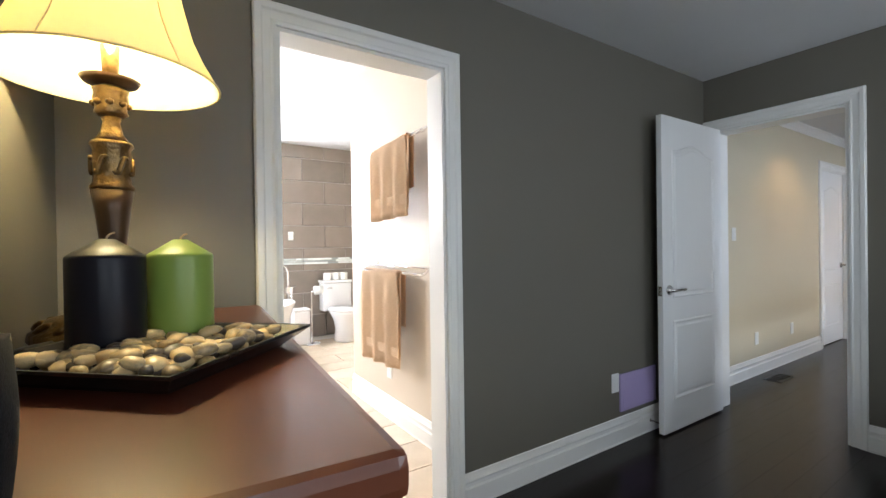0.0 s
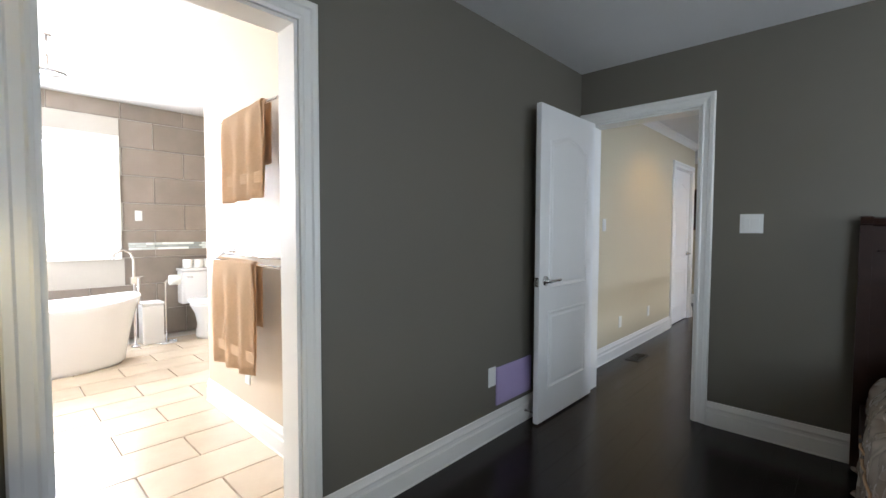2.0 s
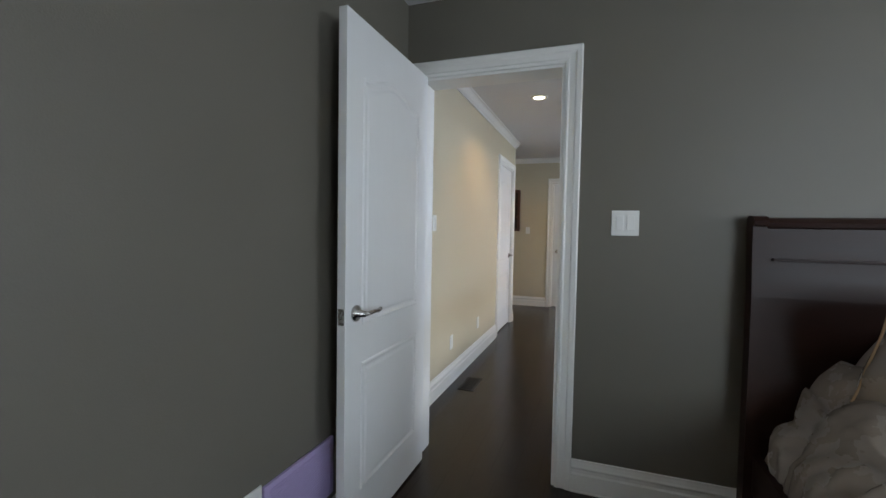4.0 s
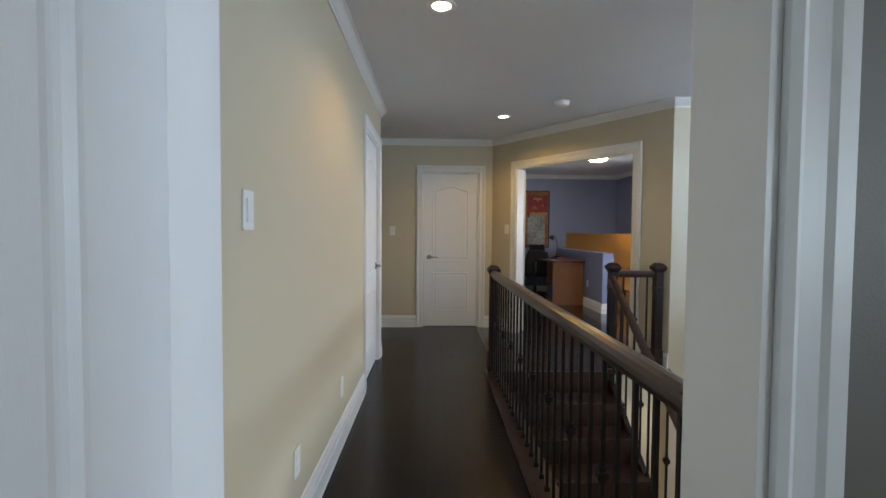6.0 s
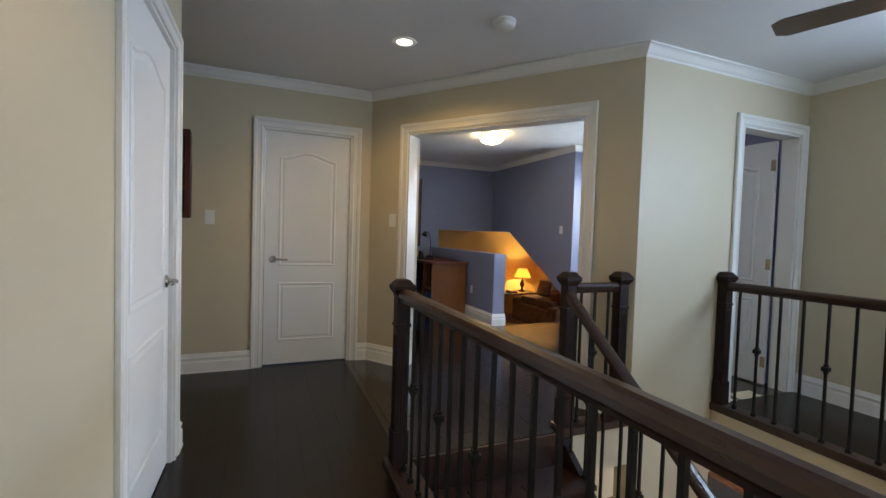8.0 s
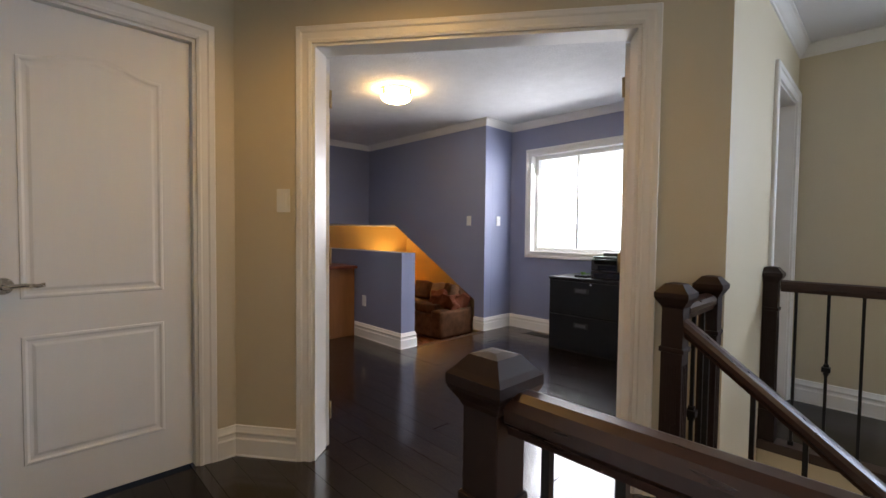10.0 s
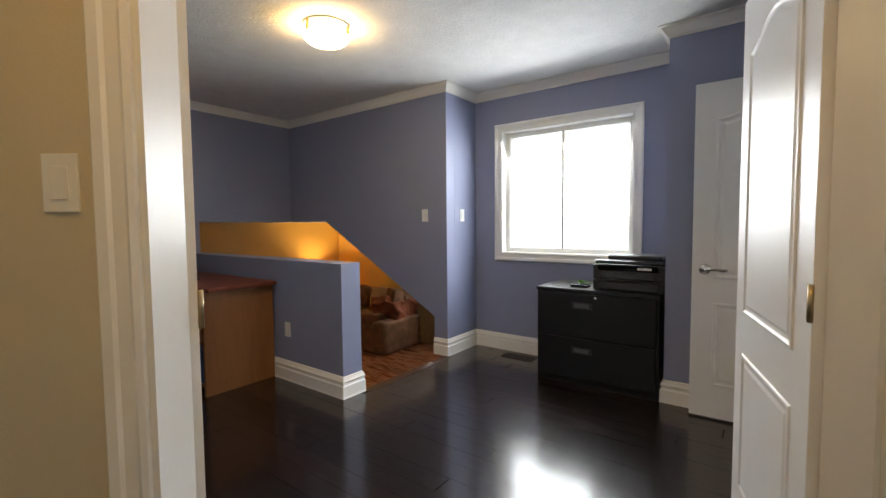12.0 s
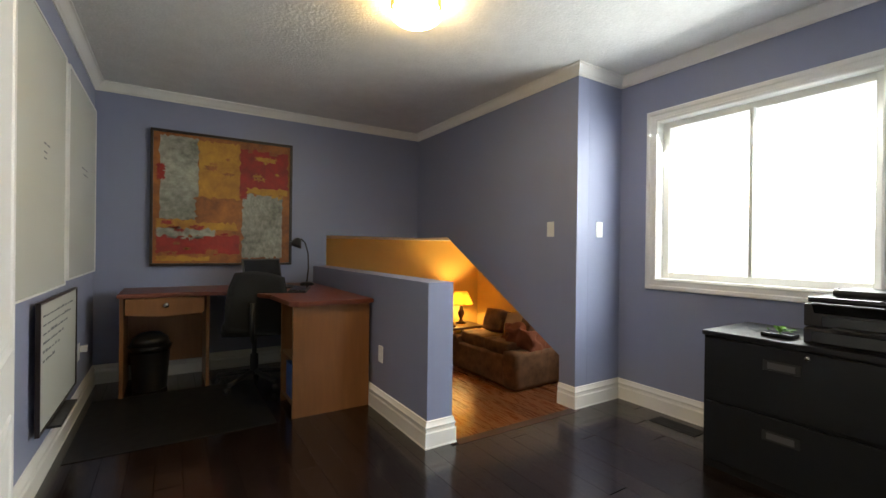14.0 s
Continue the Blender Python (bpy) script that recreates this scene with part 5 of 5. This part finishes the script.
def printer():
    root = thing("printer", "black all-in-one printer on the filing cabinet", "printer", pose(7.605, -2.93, 0.7225))
    part("paper_base", box(-0.235, 0.235, -0.18, 0.19, 0.0, 0.075, 0.012), BLACKPL, root)
    part("body", box(-0.24, 0.24, -0.19, 0.175, 0.076, 0.185, 0.014), BLACKPL, root)
    part("scanner_lid", box(-0.235, 0.235, -0.185, 0.15, 0.186, 0.215, 0.012), GLOSSBK, root)
    part("document_feeder", box(-0.21, 0.16, -0.14, 0.10, 0.2155, 0.250, 0.016), BLACKPL, root)
    p = part("control_panel", box(-0.20, 0.20, -0.005, 0.005, -0.03, 0.03, 0.004), GLOSSBK, root)
    p.matrix_basis = pose(0, 0.186, 0.165, -35, 0, 0)
    part("display", box(-0.16, -0.07, 0.188, 0.197, 0.155, 0.178, 0.001), NICKEL, root)
    part("output_slot", box(-0.17, 0.17, 0.1752, 0.178, 0.085, 0.130, 0.001), SCREEN, root)
    part("output_tray", box(-0.13, 0.13, 0.176, 0.235, 0.078, 0.084, 0.002), BLACKPL, root)
    part("paper_drawer", box(-0.20, 0.20, 0.1902, 0.20, 0.012, 0.062, 0.003), GLOSSBK, root)
    part("power_button", lathe([(0.009, 0.2505), (0.009, 0.254), (0, 0.255)], 14, 0.15, 0.06), CHROME, root)


printer()
pl = thing("small_plant", "small green plant in a flat black dish", "plant", pose(7.95, -2.80, 0.7225))
part("dish", box(-0.065, 0.065, -0.045, 0.045, 0, 0.022, 0.004), GLOSSBK, pl)
rn = random.Random(3)
for i in range(26):
    a, r = rn.uniform(0, 6.28), rn.uniform(0.0, 0.05)
    bm = bmesh.new()
    L = rn.uniform(0.016, 0.03)
    v = [bm.verts.new(q) for q in ((0, 0, 0), (L * 0.5, L * 0.32, 0.006), (L, 0, 0.004), (L * 0.5, -L * 0.32, 0.006))]
    bm.faces.new(v)
    p = part("leaf", bm, LEAF, pl)
    p.matrix_basis = pose(r * math.cos(a), 0.6 * r * math.sin(a), 0.022 + rn.uniform(0, 0.018), rn.uniform(-30, 30), rn.uniform(-60, 5), math.degrees(a))

# ---- lower room beside the office ----
LZ = -0.75
lf = struct("floor_lower_room", box(9.16, 13.6, -5.2, -1.5, LZ - 0.1, LZ - 0.012), SUBFLOOR, "red brown hardwood floor of the lower room", "floor")
joined_boards("floor_boards", [(a, b, c, d) for a, b, c, d in boards(9.3, 13.5, -5.1, -1.6, 8)], lf, REDFLOOR).location = (0, 0, LZ)
struct("wall_lower_room_end", box(13.5, 13.6, -5.2, -1.5, LZ, 1.36), GOLD, "gold painted wall behind the table lamp", "wall")
struct("wall_lower_room_sofa", box(9.3, 13.5, -5.2, -5.1, LZ, 1.36), GOLD, "gold painted wall behind the sofa", "wall")
struct("wall_lower_room_side", box(11.64, 13.5, -1.64, -1.54, LZ, 1.36), GOLD, "gold painted wall beside the steps", "wall")
struct("wall_lower_room_stair", box(9.16, 11.511, -1.66, -1.56, LZ, -0.301), GOLD, "gold painted wall below the partition", "wall")
struct("wall_lower_room_near", box(9.19, 9.3, -5.1, -2.851, LZ, 1.36), GOLD, "gold painted wall of the lower room", "wall")
struct("ceiling_lower_room", box(9.2, 13.6, -5.2, -2.851, 1.262, 1.36), CEIL, "low ceiling of the lower room", "ceiling")
struct("ceiling_lower_room_end", box(11.634, 13.6, -2.85, -1.5, 1.262, 1.36), CEIL, "low ceiling of the lower room", "ceiling")
steps = thing("short_stairs", "red brown wooden steps down to the lower room", "stairs", kind="structure")
for i in range(4):
    part("riser", box(9.16 + 0.25 * i, 9.18 + 0.25 * i, -2.72, -1.69, -0.1875 * (i + 1), -0.1875 * i - (0.03 if i else 0.012)), REDFLOOR, steps)
    if i < 3:
        part("tread", box(9.16 + 0.25 * i, 9.435 + 0.25 * i, -2.72, -1.69, -0.1875 * (i + 1) - 0.03, -0.1875 * (i + 1), 0.004), REDFLOOR, steps)
struct("trim_floor_edge", box(9.10, 9.165, -2.72, -1.70, -0.011, 0.002, 0.0005), RAILWOOD, "wooden nosing at the floor's edge", "trim")


def loveseat():
    root = thing("loveseat", "brown velour loveseat with a throw and cushions", "sofa", pose(12.15, -4.55, LZ))
    part("base", soft(1.50, 0.85, 0.42, 8, 0.10, 0.012, 1), SOFA, root)
    for s in (-1, 1):
        p = part("armrest", soft(0.26, 0.88, 0.50, 8, 0.12, 0.015, 3 + s), SOFA, root)
        p.location = (s * 0.68, 0, 0.0)
    p = part("backrest", soft(1.46, 0.34, 0.86, 10, 0.22, 0.05, 7), SOFA, root)
    p.location = (0, -0.36, 0.0)
    for s in (-1, 1):
        p = part("seat_cushion", soft(0.58, 0.62, 0.18, 8, 0.22, 0.012, 9 + s), SOFA, root)
        p.location = (s * 0.29, 0.06, 0.40)
    for x, mt, lb, r in ((-0.30, CUSHION, "beige throw cushion on the loveseat", 20), (-0.45, SOFA, "rust brown cushion on the loveseat", -15), (0.25, SOFA, "rust brown cushion on the loveseat", 8)):
        c = soft(0.44, 0.20, 0.38, 9, 0.45, 0.02, x)
        solid("throw_cushion", c, mt, lb, "cushion", pose(12.15 + x, -4.60, LZ + 0.57, 20, 0, r), "cushions on the loveseat")
    bl = soft(0.62, 0.60, 0.34, 14, 0.42, 0.09, 5)
    solid("throw_blanket", bl, material("rust_throw_blanket", (0.30, 0.10, 0.05), (0.16, 0.05, 0.03), 0.95, scale=12, bump=0.5, bscale=100), "crumpled rust blanket over the loveseat's arm", "blanket", pose(11.66, -4.66, LZ + 0.44))


loveseat()
et = thing("side_table", "dark wooden side table under the lamp", "table", pose(13.12, -4.0, LZ))
part("tabletop", box(-0.3, 0.3, -0.75, 0.3, 0.56, 0.60, 0.008), BRONZEDK, et)
for sx in (-0.25, 0.25):
    for sy in (-0.68, 0.25):
        part("leg", box(sx - 0.02, sx + 0.02, sy - 0.02, sy + 0.02, 0, 0.56), BRONZEDK, et)
bk = thing("stacked_books", "two books lying on the side table", "books", pose(13.0, -4.12, LZ + 0.6005))
part("book", box(-0.12, 0.12, -0.09, 0.09, 0, 0.03, 0.002), DARKART, bk)
part("book", box(-0.10, 0.11, -0.08, 0.08, 0.0305, 0.06, 0.002), CUSHION, bk)
la = thing("table_lamp", "lit amber-shaded table lamp on the side table", "lamp", pose(13.15, -4.5, LZ + 0.6005))
part("base", lathe([(0.09, 0), (0.09, 0.02), (0.04, 0.04), (0.025, 0.08), (0.05, 0.14), (0.06, 0.19), (0.03, 0.25), (0.035, 0.28), (0.012, 0.30), (0.010, 0.42)], 24), BRONZEDK, la)
part("shade", lathe([(0.20, 0.34), (0.19, 0.36), (0.11, 0.54), (0.105, 0.545), (0.185, 0.362), (0.195, 0.341)], 32, caps=False), AMBER, la, "lit amber cloth shade")
cu = thing("curtain", "tan curtain hanging to the lower floor", "curtain", pose(0, 0, LZ))
bm = bmesh.new()
rows = []
for z in (0.01, 0.4, 1.2, 1.95):
    rows.append([(11.02 + 0.36 * i / 40 * (1.15 - 0.12 * z), -5.02 + 0.045 * math.sin(i * 0.95 + z * 0.4), z) for i in range(41)])
bm = sweep(rows)
for f in bm.faces:
    f.smooth = True
part("drape", bm, CURTAIN, cu)

window("window_lower_room", "narrow white framed window beside the curtain", 10.52, 11.04, -5.09, -0.34, 0.94, 1, False)

# ---- bedroom ----
def dresser():
    root = thing("dresser", "red mahogany dresser along the bedroom wall", "dresser", pose(DX + 0.045, 0.238, 0, 0, 0, -4.4))
    D, L = 0.37, 1.09
    part("top", box(0.0, D, 0.0, L, 1.01, 1.05, 0.012), MAHOG, root)
    part("top_moulding", box(0.0, D - 0.014, 0.014, L - 0.014, 0.988, 1.01, 0.008), MAHOG, root)
    part("carcass", box(0.0, D - 0.035, 0.035, L - 0.035, 0.08, 0.9875, 0.004), MAHOG, root)
    part("plinth", box(0.0, D - 0.02, 0.02, L - 0.02, 0.0, 0.0795, 0.008), MAHOG, root)
    for c in range(2):
        for r in range(4):
            y0 = 0.05 + c * 0.50
            z0 = 0.11 + r * 0.216
            d = part("drawer", box(D - 0.0345, D - 0.018, y0, y0 + 0.49, z0, z0 + 0.198, 0.005), MAHOG, root)
            for y in (y0 + 0.13, y0 + 0.36):
                k = part("knob", lathe([(0.008, 0), (0.008, 0.012), (0.018, 0.02), (0.014, 0.028), (0, 0.03)], 14), BRONZE, d)
                k.matrix_basis = pose(D - 0.018, y, z0 + 0.09, 0, 90, 0)


dresser()
DTOP = 1.05            # height of the dresser top
SMALL = Matrix.Diagonal((0.87, 0.87, 0.87, 1))


def bedroom_lamp():
    root = thing("table_lamp", "lit table lamp with carved bronze base and cream bell shade", "lamp", pose(-0.490, 0.95, DTOP + 0.0005) @ SMALL)
    part("foot", lathe([(0.136, 0), (0.145, 0.012), (0.143, 0.026), (0.125, 0.036), (0.118, 0.050), (0.085, 0.058), (0.045, 0.066), (0.030, 0.075)], 28), BRONZE, root)
    for k in range(14):
        a = 2 * math.pi * k / 14
        pts = [((0.132 - 0.02 * abs(t)) * math.cos(a + t * 0.2), (0.132 - 0.02 * abs(t)) * math.sin(a + t * 0.2), 0.034 + 0.012 * math.sin(t * 2.4)) for t in [j / 4 - 1 for j in range(9)]]
        part("foot_scroll", tube(pts, 0.007, 6), BRONZE, root)
    part("lower_stem", lathe([(0.028, 0.075), (0.020, 0.10), (0.019, 0.14), (0.024, 0.20), (0.033, 0.28), (0.040, 0.325)], 24), BRONZEDK, root)
    bm = lathe([(0.040, 0.325), (0.042, 0.332), (0.036, 0.340), (0.034, 0.36), (0.036, 0.39), (0.035, 0.415), (0.041, 0.424), (0.038, 0.432)], 24)
    part("carved_drum", bm, BRONZE, root, "carved antique bronze drum")
    for k in range(6):
        a = 2 * math.pi * k / 6
        pts = [(0.037 * math.cos(a + t * 0.35), 0.037 * math.sin(a + t * 0.35), 0.378 + 0.022 * math.sin(t * 2.2) * (1 - abs(t) * 0.3)) for t in [j / 4 - 1 for j in range(9)]]
        part("scroll", tube(pts, 0.0055, 6), BRONZE, root)
    part("upper_stem", lathe([(0.034, 0.432), (0.022, 0.45), (0.016, 0.475), (0.019, 0.488)], 24), BRONZE, root)
    part("capital", lathe([(0.022, 0.488), (0.032, 0.495), (0.029, 0.505), (0.033, 0.525), (0.031, 0.54), (0.034, 0.548), (0.02, 0.556)], 24), BRONZE, root)
    for k in range(8):
        a = 2 * math.pi * k / 8
        part("bead", lathe([(0, -0.008), (0.007, -0.004), (0.008, 0.0), (0.007, 0.004), (0, 0.008)], 8, 0.031 * math.cos(a), 0.031 * math.sin(a)), BRONZE, root).location = (0, 0, 0.515)
    part("saucer", lathe([(0.02, 0.556), (0.050, 0.562), (0.056, 0.570), (0.02, 0.566)], 28), BRONZEDK, root)
    part("socket", lathe([(0.014, 0.566), (0.016, 0.60), (0.018, 0.645)], 16), BRONZE, root)
    prof = [(0.216, 0.570), (0.213, 0.578), (0.186, 0.625), (0.162, 0.68), (0.142, 0.76), (0.126, 0.84), (0.116, 0.88)]
    prof = prof + [(r - 0.003, z) for r, z in prof[::-1]]
    part("shade", lathe(prof, 48, caps=False), LINEN, root, "cream bell-shaped cloth shade")
    for k in range(6):
        a = 2 * math.pi * k / 6 + 0.1
        part("seam", tube([(r * 1.005 * math.cos(a), r * 1.005 * math.sin(a), z) for r, z in prof[:7]], 0.0018, 6), LINEN, root)
    part("bottom_piping", tube([(0.216 * math.cos(t * math.pi / 20), 0.216 * math.sin(t * math.pi / 20), 0.571) for t in range(41)], 0.003, 6), LINEN, root)
    part("cord", tube([(-0.07, -0.03, 0.01), (-0.09, -0.12, 0.02), (-0.10, -0.25, 0.035), (-0.12, -0.40, 0.05), (-0.15, -0.6, 0.06)], 0.004, 6), BLACKPL, root)


bedroom_lamp()
TRAY = pose(-0.417, 0.665, DTOP + 0.0005, 0, 0, 47) @ SMALL
tr = thing("candle_tray", "black square lacquer tray filled with pebbles", "tray", TRAY)
bm = bmesh.new()
rings = []
for r, z in ((0.140, 0.0), (0.175, 0.036), (0.182, 0.037), (0.181, 0.032), (0.146, 0.006)):
    rings.append([bm.verts.new((sx * r, sy * r, z)) for sx, sy in ((-1, -1), (1, -1), (1, 1), (-1, 1))])
for a, b in zip(rings, rings[1:]):
    for i in range(4):
        bm.faces.new((a[i], a[(i + 1) % 4], b[(i + 1) % 4], b[i]))
bm.faces.new(rings[0][::-1])
bm.faces.new(rings[-1])
part("dish", bm, TRAYBK, tr)
peb = []
for k in range(5):
    b = bmesh.new()
    bmesh.ops.create_icosphere(b, subdivisions=2, radius=1.0)
    for v in b.verts:
        v.co += noise.noise_vector(v.co * 0.9 + Vector((k * 9, 0, 0))) * 0.25
    for f in b.faces:
        f.smooth = True
    peb.append(mesh_of("pebble", b, PEBBLE))
rn = random.Random(11)
CAND = [Vector((-0.483, 0.722)), Vector((-0.386, 0.766))]
TI = TRAY.inverted()
for i in range(260):
    x, y = rn.uniform(-0.136, 0.136), rn.uniform(-0.136, 0.136)
    w = TRAY @ Vector((x, y, 0))
    if min((Vector((w.x, w.y)) - c).length for c in CAND) < 0.053:
        continue
    s = rn.uniform(0.010, 0.017)
    o = new("pebble", peb[i % 5])
    o.parent = tr
    o.matrix_basis = pose(x, y, 0.020 + rn.uniform(0, 0.018), rn.uniform(-20, 20), rn.uniform(-20, 20), rn.uniform(0, 180)) @ Matrix.Diagonal((s * 1.35, s, s * 0.72, 1))
for c, mt, lb in ((CAND[0], WAXBK, "thick black pillar candle on the pebble tray"), (CAND[1], WAXGR, "thick green pillar candle on the pebble tray")):
    cd = thing("pillar_candle", lb, "candle", pose(c.x, c.y, DTOP + 0.006) @ SMALL)
    part("wax", lathe([(0.056, 0.0), (0.057, 0.004), (0.057, 0.172), (0.056, 0.1765), (0.053, 0.179), (0.012, 0.206), (0.006, 0.204), (0.0, 0.204)], 40), mt, cd)
    part("wick", tube([(0, 0, 0.203), (0.001, 0, 0.210), (0.006, 0.002, 0.215), (0.012, 0.003, 0.217)], 0.0018, 6), CUSHION, cd)
# plain soft block standing in for an unidentified dark object
bf = thing("unknown_dark_object", "black rounded object on the dresser's edge", "ornament", pose(-0.545, 0.285, DTOP + 0.0005, 0, 0, 5) @ SMALL)
part("body", soft(0.115, 0.08, 0.135, 8, 0.30), FABRICBK, bf)


def bed():
    root = thing("bed", "dark cherry sleigh bed with taupe satin bedding", "bed", pose(-0.03, -0.16, 0))
    y0, y1 = -1.62, 0.135
    prof = [(2.985, 0.020), (2.985, 0.600), (2.99, 0.995), (3.01, 1.195), (3.018, 1.265), (3.014, 1.300), (2.99, 1.313), (2.955, 1.307), (2.935, 1.290), (2.94, 1.273), (2.955, 1.267), (2.952, 1.195), (2.935, 0.995), (2.93, 0.600), (2.93, 0.020)]
    part("headboard", extrude_poly(prof, "y", y0 + 0.05, y1 - 0.05), BEDWOOD, root)
    pp = [(x + (-0.014 if x < 2.97 else 0.004), z + (0.008 if z > 1.2 else 0)) for x, z in prof]
    for a, b in ((y0, y0 + 0.05), (y1 - 0.05, y1)):
        part("headboard_post", extrude_poly([(max(2.9, x), max(z, 0.0)) for x, z in pp], "y", a + 0.0005, b - 0.0005), BEDWOOD, root)
    part("panel_moulding", box(2.928, 2.95, y0 + 0.07, y1 - 0.07, 1.14, 1.15, 0.003), BEDWOOD, root)
    for s in (y0 + 0.03, y1 - 0.06):
        part("side_rail", box(0.9, 2.929, s, s + 0.03, 0.20, 0.36, 0.004), BEDWOOD, root)
    for x in (0.92, ):
        for y in (y0 + 0.06, y1 - 0.06):
            part("leg", box(x - 0.03, x + 0.03, y - 0.03, y + 0.03, 0, 0.2), BEDWOOD, root)
    part("mattress", box(0.92, 2.92, y0 + 0.10, y1 - 0.24, 0.28, 0.54, 0.05), CUSHION, root)
    # comforter draped over the mattress
    ya, yb = y0 - 0.02, y1 - 0.08
    path = [(ya - 0.03, 0.10), (ya - 0.02, 0.30), (ya, 0.50), (ya + 0.04, 0.60), (ya + 0.12, 0.645)]
    path += [(ya + 0.12 + (yb - ya - 0.24) * i / 70, 0.645 + 0.03 * math.sin(math.pi * i / 70)) for i in range(1, 70)]
    path += [(yb - 0.12 + 0.10 * i / 10, 0.645 - 0.085 * (i / 10) ** 2) for i in range(0, 11)]
    path += [(yb - 0.015 + 0.055 * i / 22, 0.55 - 0.47 * i / 22) for i in range(23)]
    bm = bmesh.new()
    rows = []
    nx = 170
    for i in range(nx + 1):
        x = 0.86 + 2.03 * i / nx
        row = []
        for k, (y, z) in enumerate(path):
            s = y + (0.6 - z if y > yb - 0.1 else 0)
            q = Vector((x * 2.6, s * 2.6, 0.3))
            warp = noise.noise_vector(q * 0.8) * 0.9
            f = abs(noise.noise(Vector((x * 5.5, s * 3.0, 1.7)) + warp))
            g = abs(noise.noise(Vector((x * 13, s * 8, 5.1)) + warp * 1.5))
            h = abs(noise.noise(Vector((x * 24, s * 15, 9.3)) + warp * 2.2))
            puff = -0.055 * (1 - min(1, f * 3.6)) - 0.010 * (1 - min(1, g * 3.0)) - 0.003 * (1 - min(1, h * 2.6)) + 0.02
            d = puff + 0.02 * noise.noise(q)
            slump = 0.12 * max(0.0, (x - 1.9) / 1.0) * max(0.0, 1 - (yb - y) / 0.42) ** 1.3 if y > yb - 0.42 else 0.0
            side = 1 if y > yb - 0.06 else (-1 if y < ya + 0.06 else 0)
            top = 1.0 if side == 0 else 0.35
            head = 0.26 * max(0.0, (x - 2.15) / 0.74) * min(1.0, max(0.0, (yb - y) / 0.34)) ** 0.8
            row.append(bm.verts.new((x, y + side * (d + 0.02), max(0.04, z + d * top + head * top - slump))))
        rows.append(row)
    for a, b in zip(rows, rows[1:]):
        for k in range(len(a) - 1):
            f = bm.faces.new((a[k], a[k + 1], b[k + 1], b[k]))
            f.smooth = True
    seam = [tuple(r[-16].co) for r in rows[::3]]
    part("comforter", bm, SATIN, root, "wrinkled taupe satin comforter")
    part("comforter_piping", tube([(x, y + 0.006, z) for x, y, z in seam], 0.005, 6), CUSHION, root, "cream cord piping")
    for y, x, mt, rz in ((-0.46, 2.76, SATIN, 3), (-1.28, 2.76, SATIN, -3), (-0.60, 2.54, SATIN, 8)):
        c = soft(0.72, 0.20, 0.48, 10, 0.42, 0.02, y)
        for v in c.verts:
            u, w = v.co.x / 0.36, (v.co.z - 0.24) / 0.24
            v.co.y *= max(0.12, 1.25 - 0.55 * (abs(u) ** 3 + abs(w) ** 3))
            v.co.x *= 1 + 0.10 * abs(w) ** 3
        pw = thing("pillow", "taupe satin pillow with cream piping leaning on the headboard", "pillow", pose(x - 0.03, y - 0.16, 0.62, 0, 0, 90 + rz) @ pose(0, 0, 0, -25 if x > 2.6 else -38, 0, 0), "pillows on the bed")
        part("cover", c, mt, pw)
        edge = []
        for a in range(49):
            t = 2 * math.pi * a / 48
            cu, sn = math.cos(t), math.sin(t)
            k = 1 / max(abs(cu), abs(sn)) ** 0.86
            edge.append((0.355 * cu * k * (1 + 0.10 * abs(sn * k) ** 3), 0, 0.24 + 0.238 * sn * k))
        part("piping", tube(edge, 0.004, 6), CUSHION, pw, "cream cord piping")


bed()

# ---- floor boards of the office, one by one ----
cache = {}
for a, b, c, d in boards(6.335, 11.51, -3.21, 0.56, 4, 0.12):
    if d < -1.0:
        a = max(a, SX + 0.001)
    if c < -1.62 and a >= 9.10:
        continue
    if c < -1.66:
        b = min(b, 9.10 if d < -1.60 and c > -2.75 else 9.14)
    if b - a < 0.03:
        continue
    key = (round(b - a, 2), round(d - c, 3))
    if key not in cache:
        g = 0.0009
        w, h = key
        me = bpy.data.meshes.new("plank")
        me.from_pydata([(0, 0, 0), (w, 0, 0), (w, h, 0), (0, h, 0), (g, g, 0.012), (w - g, g, 0.012), (w - g, h - g, 0.012), (g, h - g, 0.012)], [],
                       [(4, 5, 6, 7), (0, 1, 5, 4), (1, 2, 6, 5), (2, 3, 7, 6), (3, 0, 4, 7)])
        me.materials.append(PLANK)
        cache[key] = me
    o = new("plank", cache[key])
    o.parent = office_floor
    rn2 = random.Random(int(a * 1000) * 31 + int(c * 1000))
    o.matrix_basis = pose(a, c, -0.012 + rn2.uniform(-0.0003, 0.0003), rn2.uniform(-0.12, 0.12), rn2.uniform(-0.03, 0.03), 0)
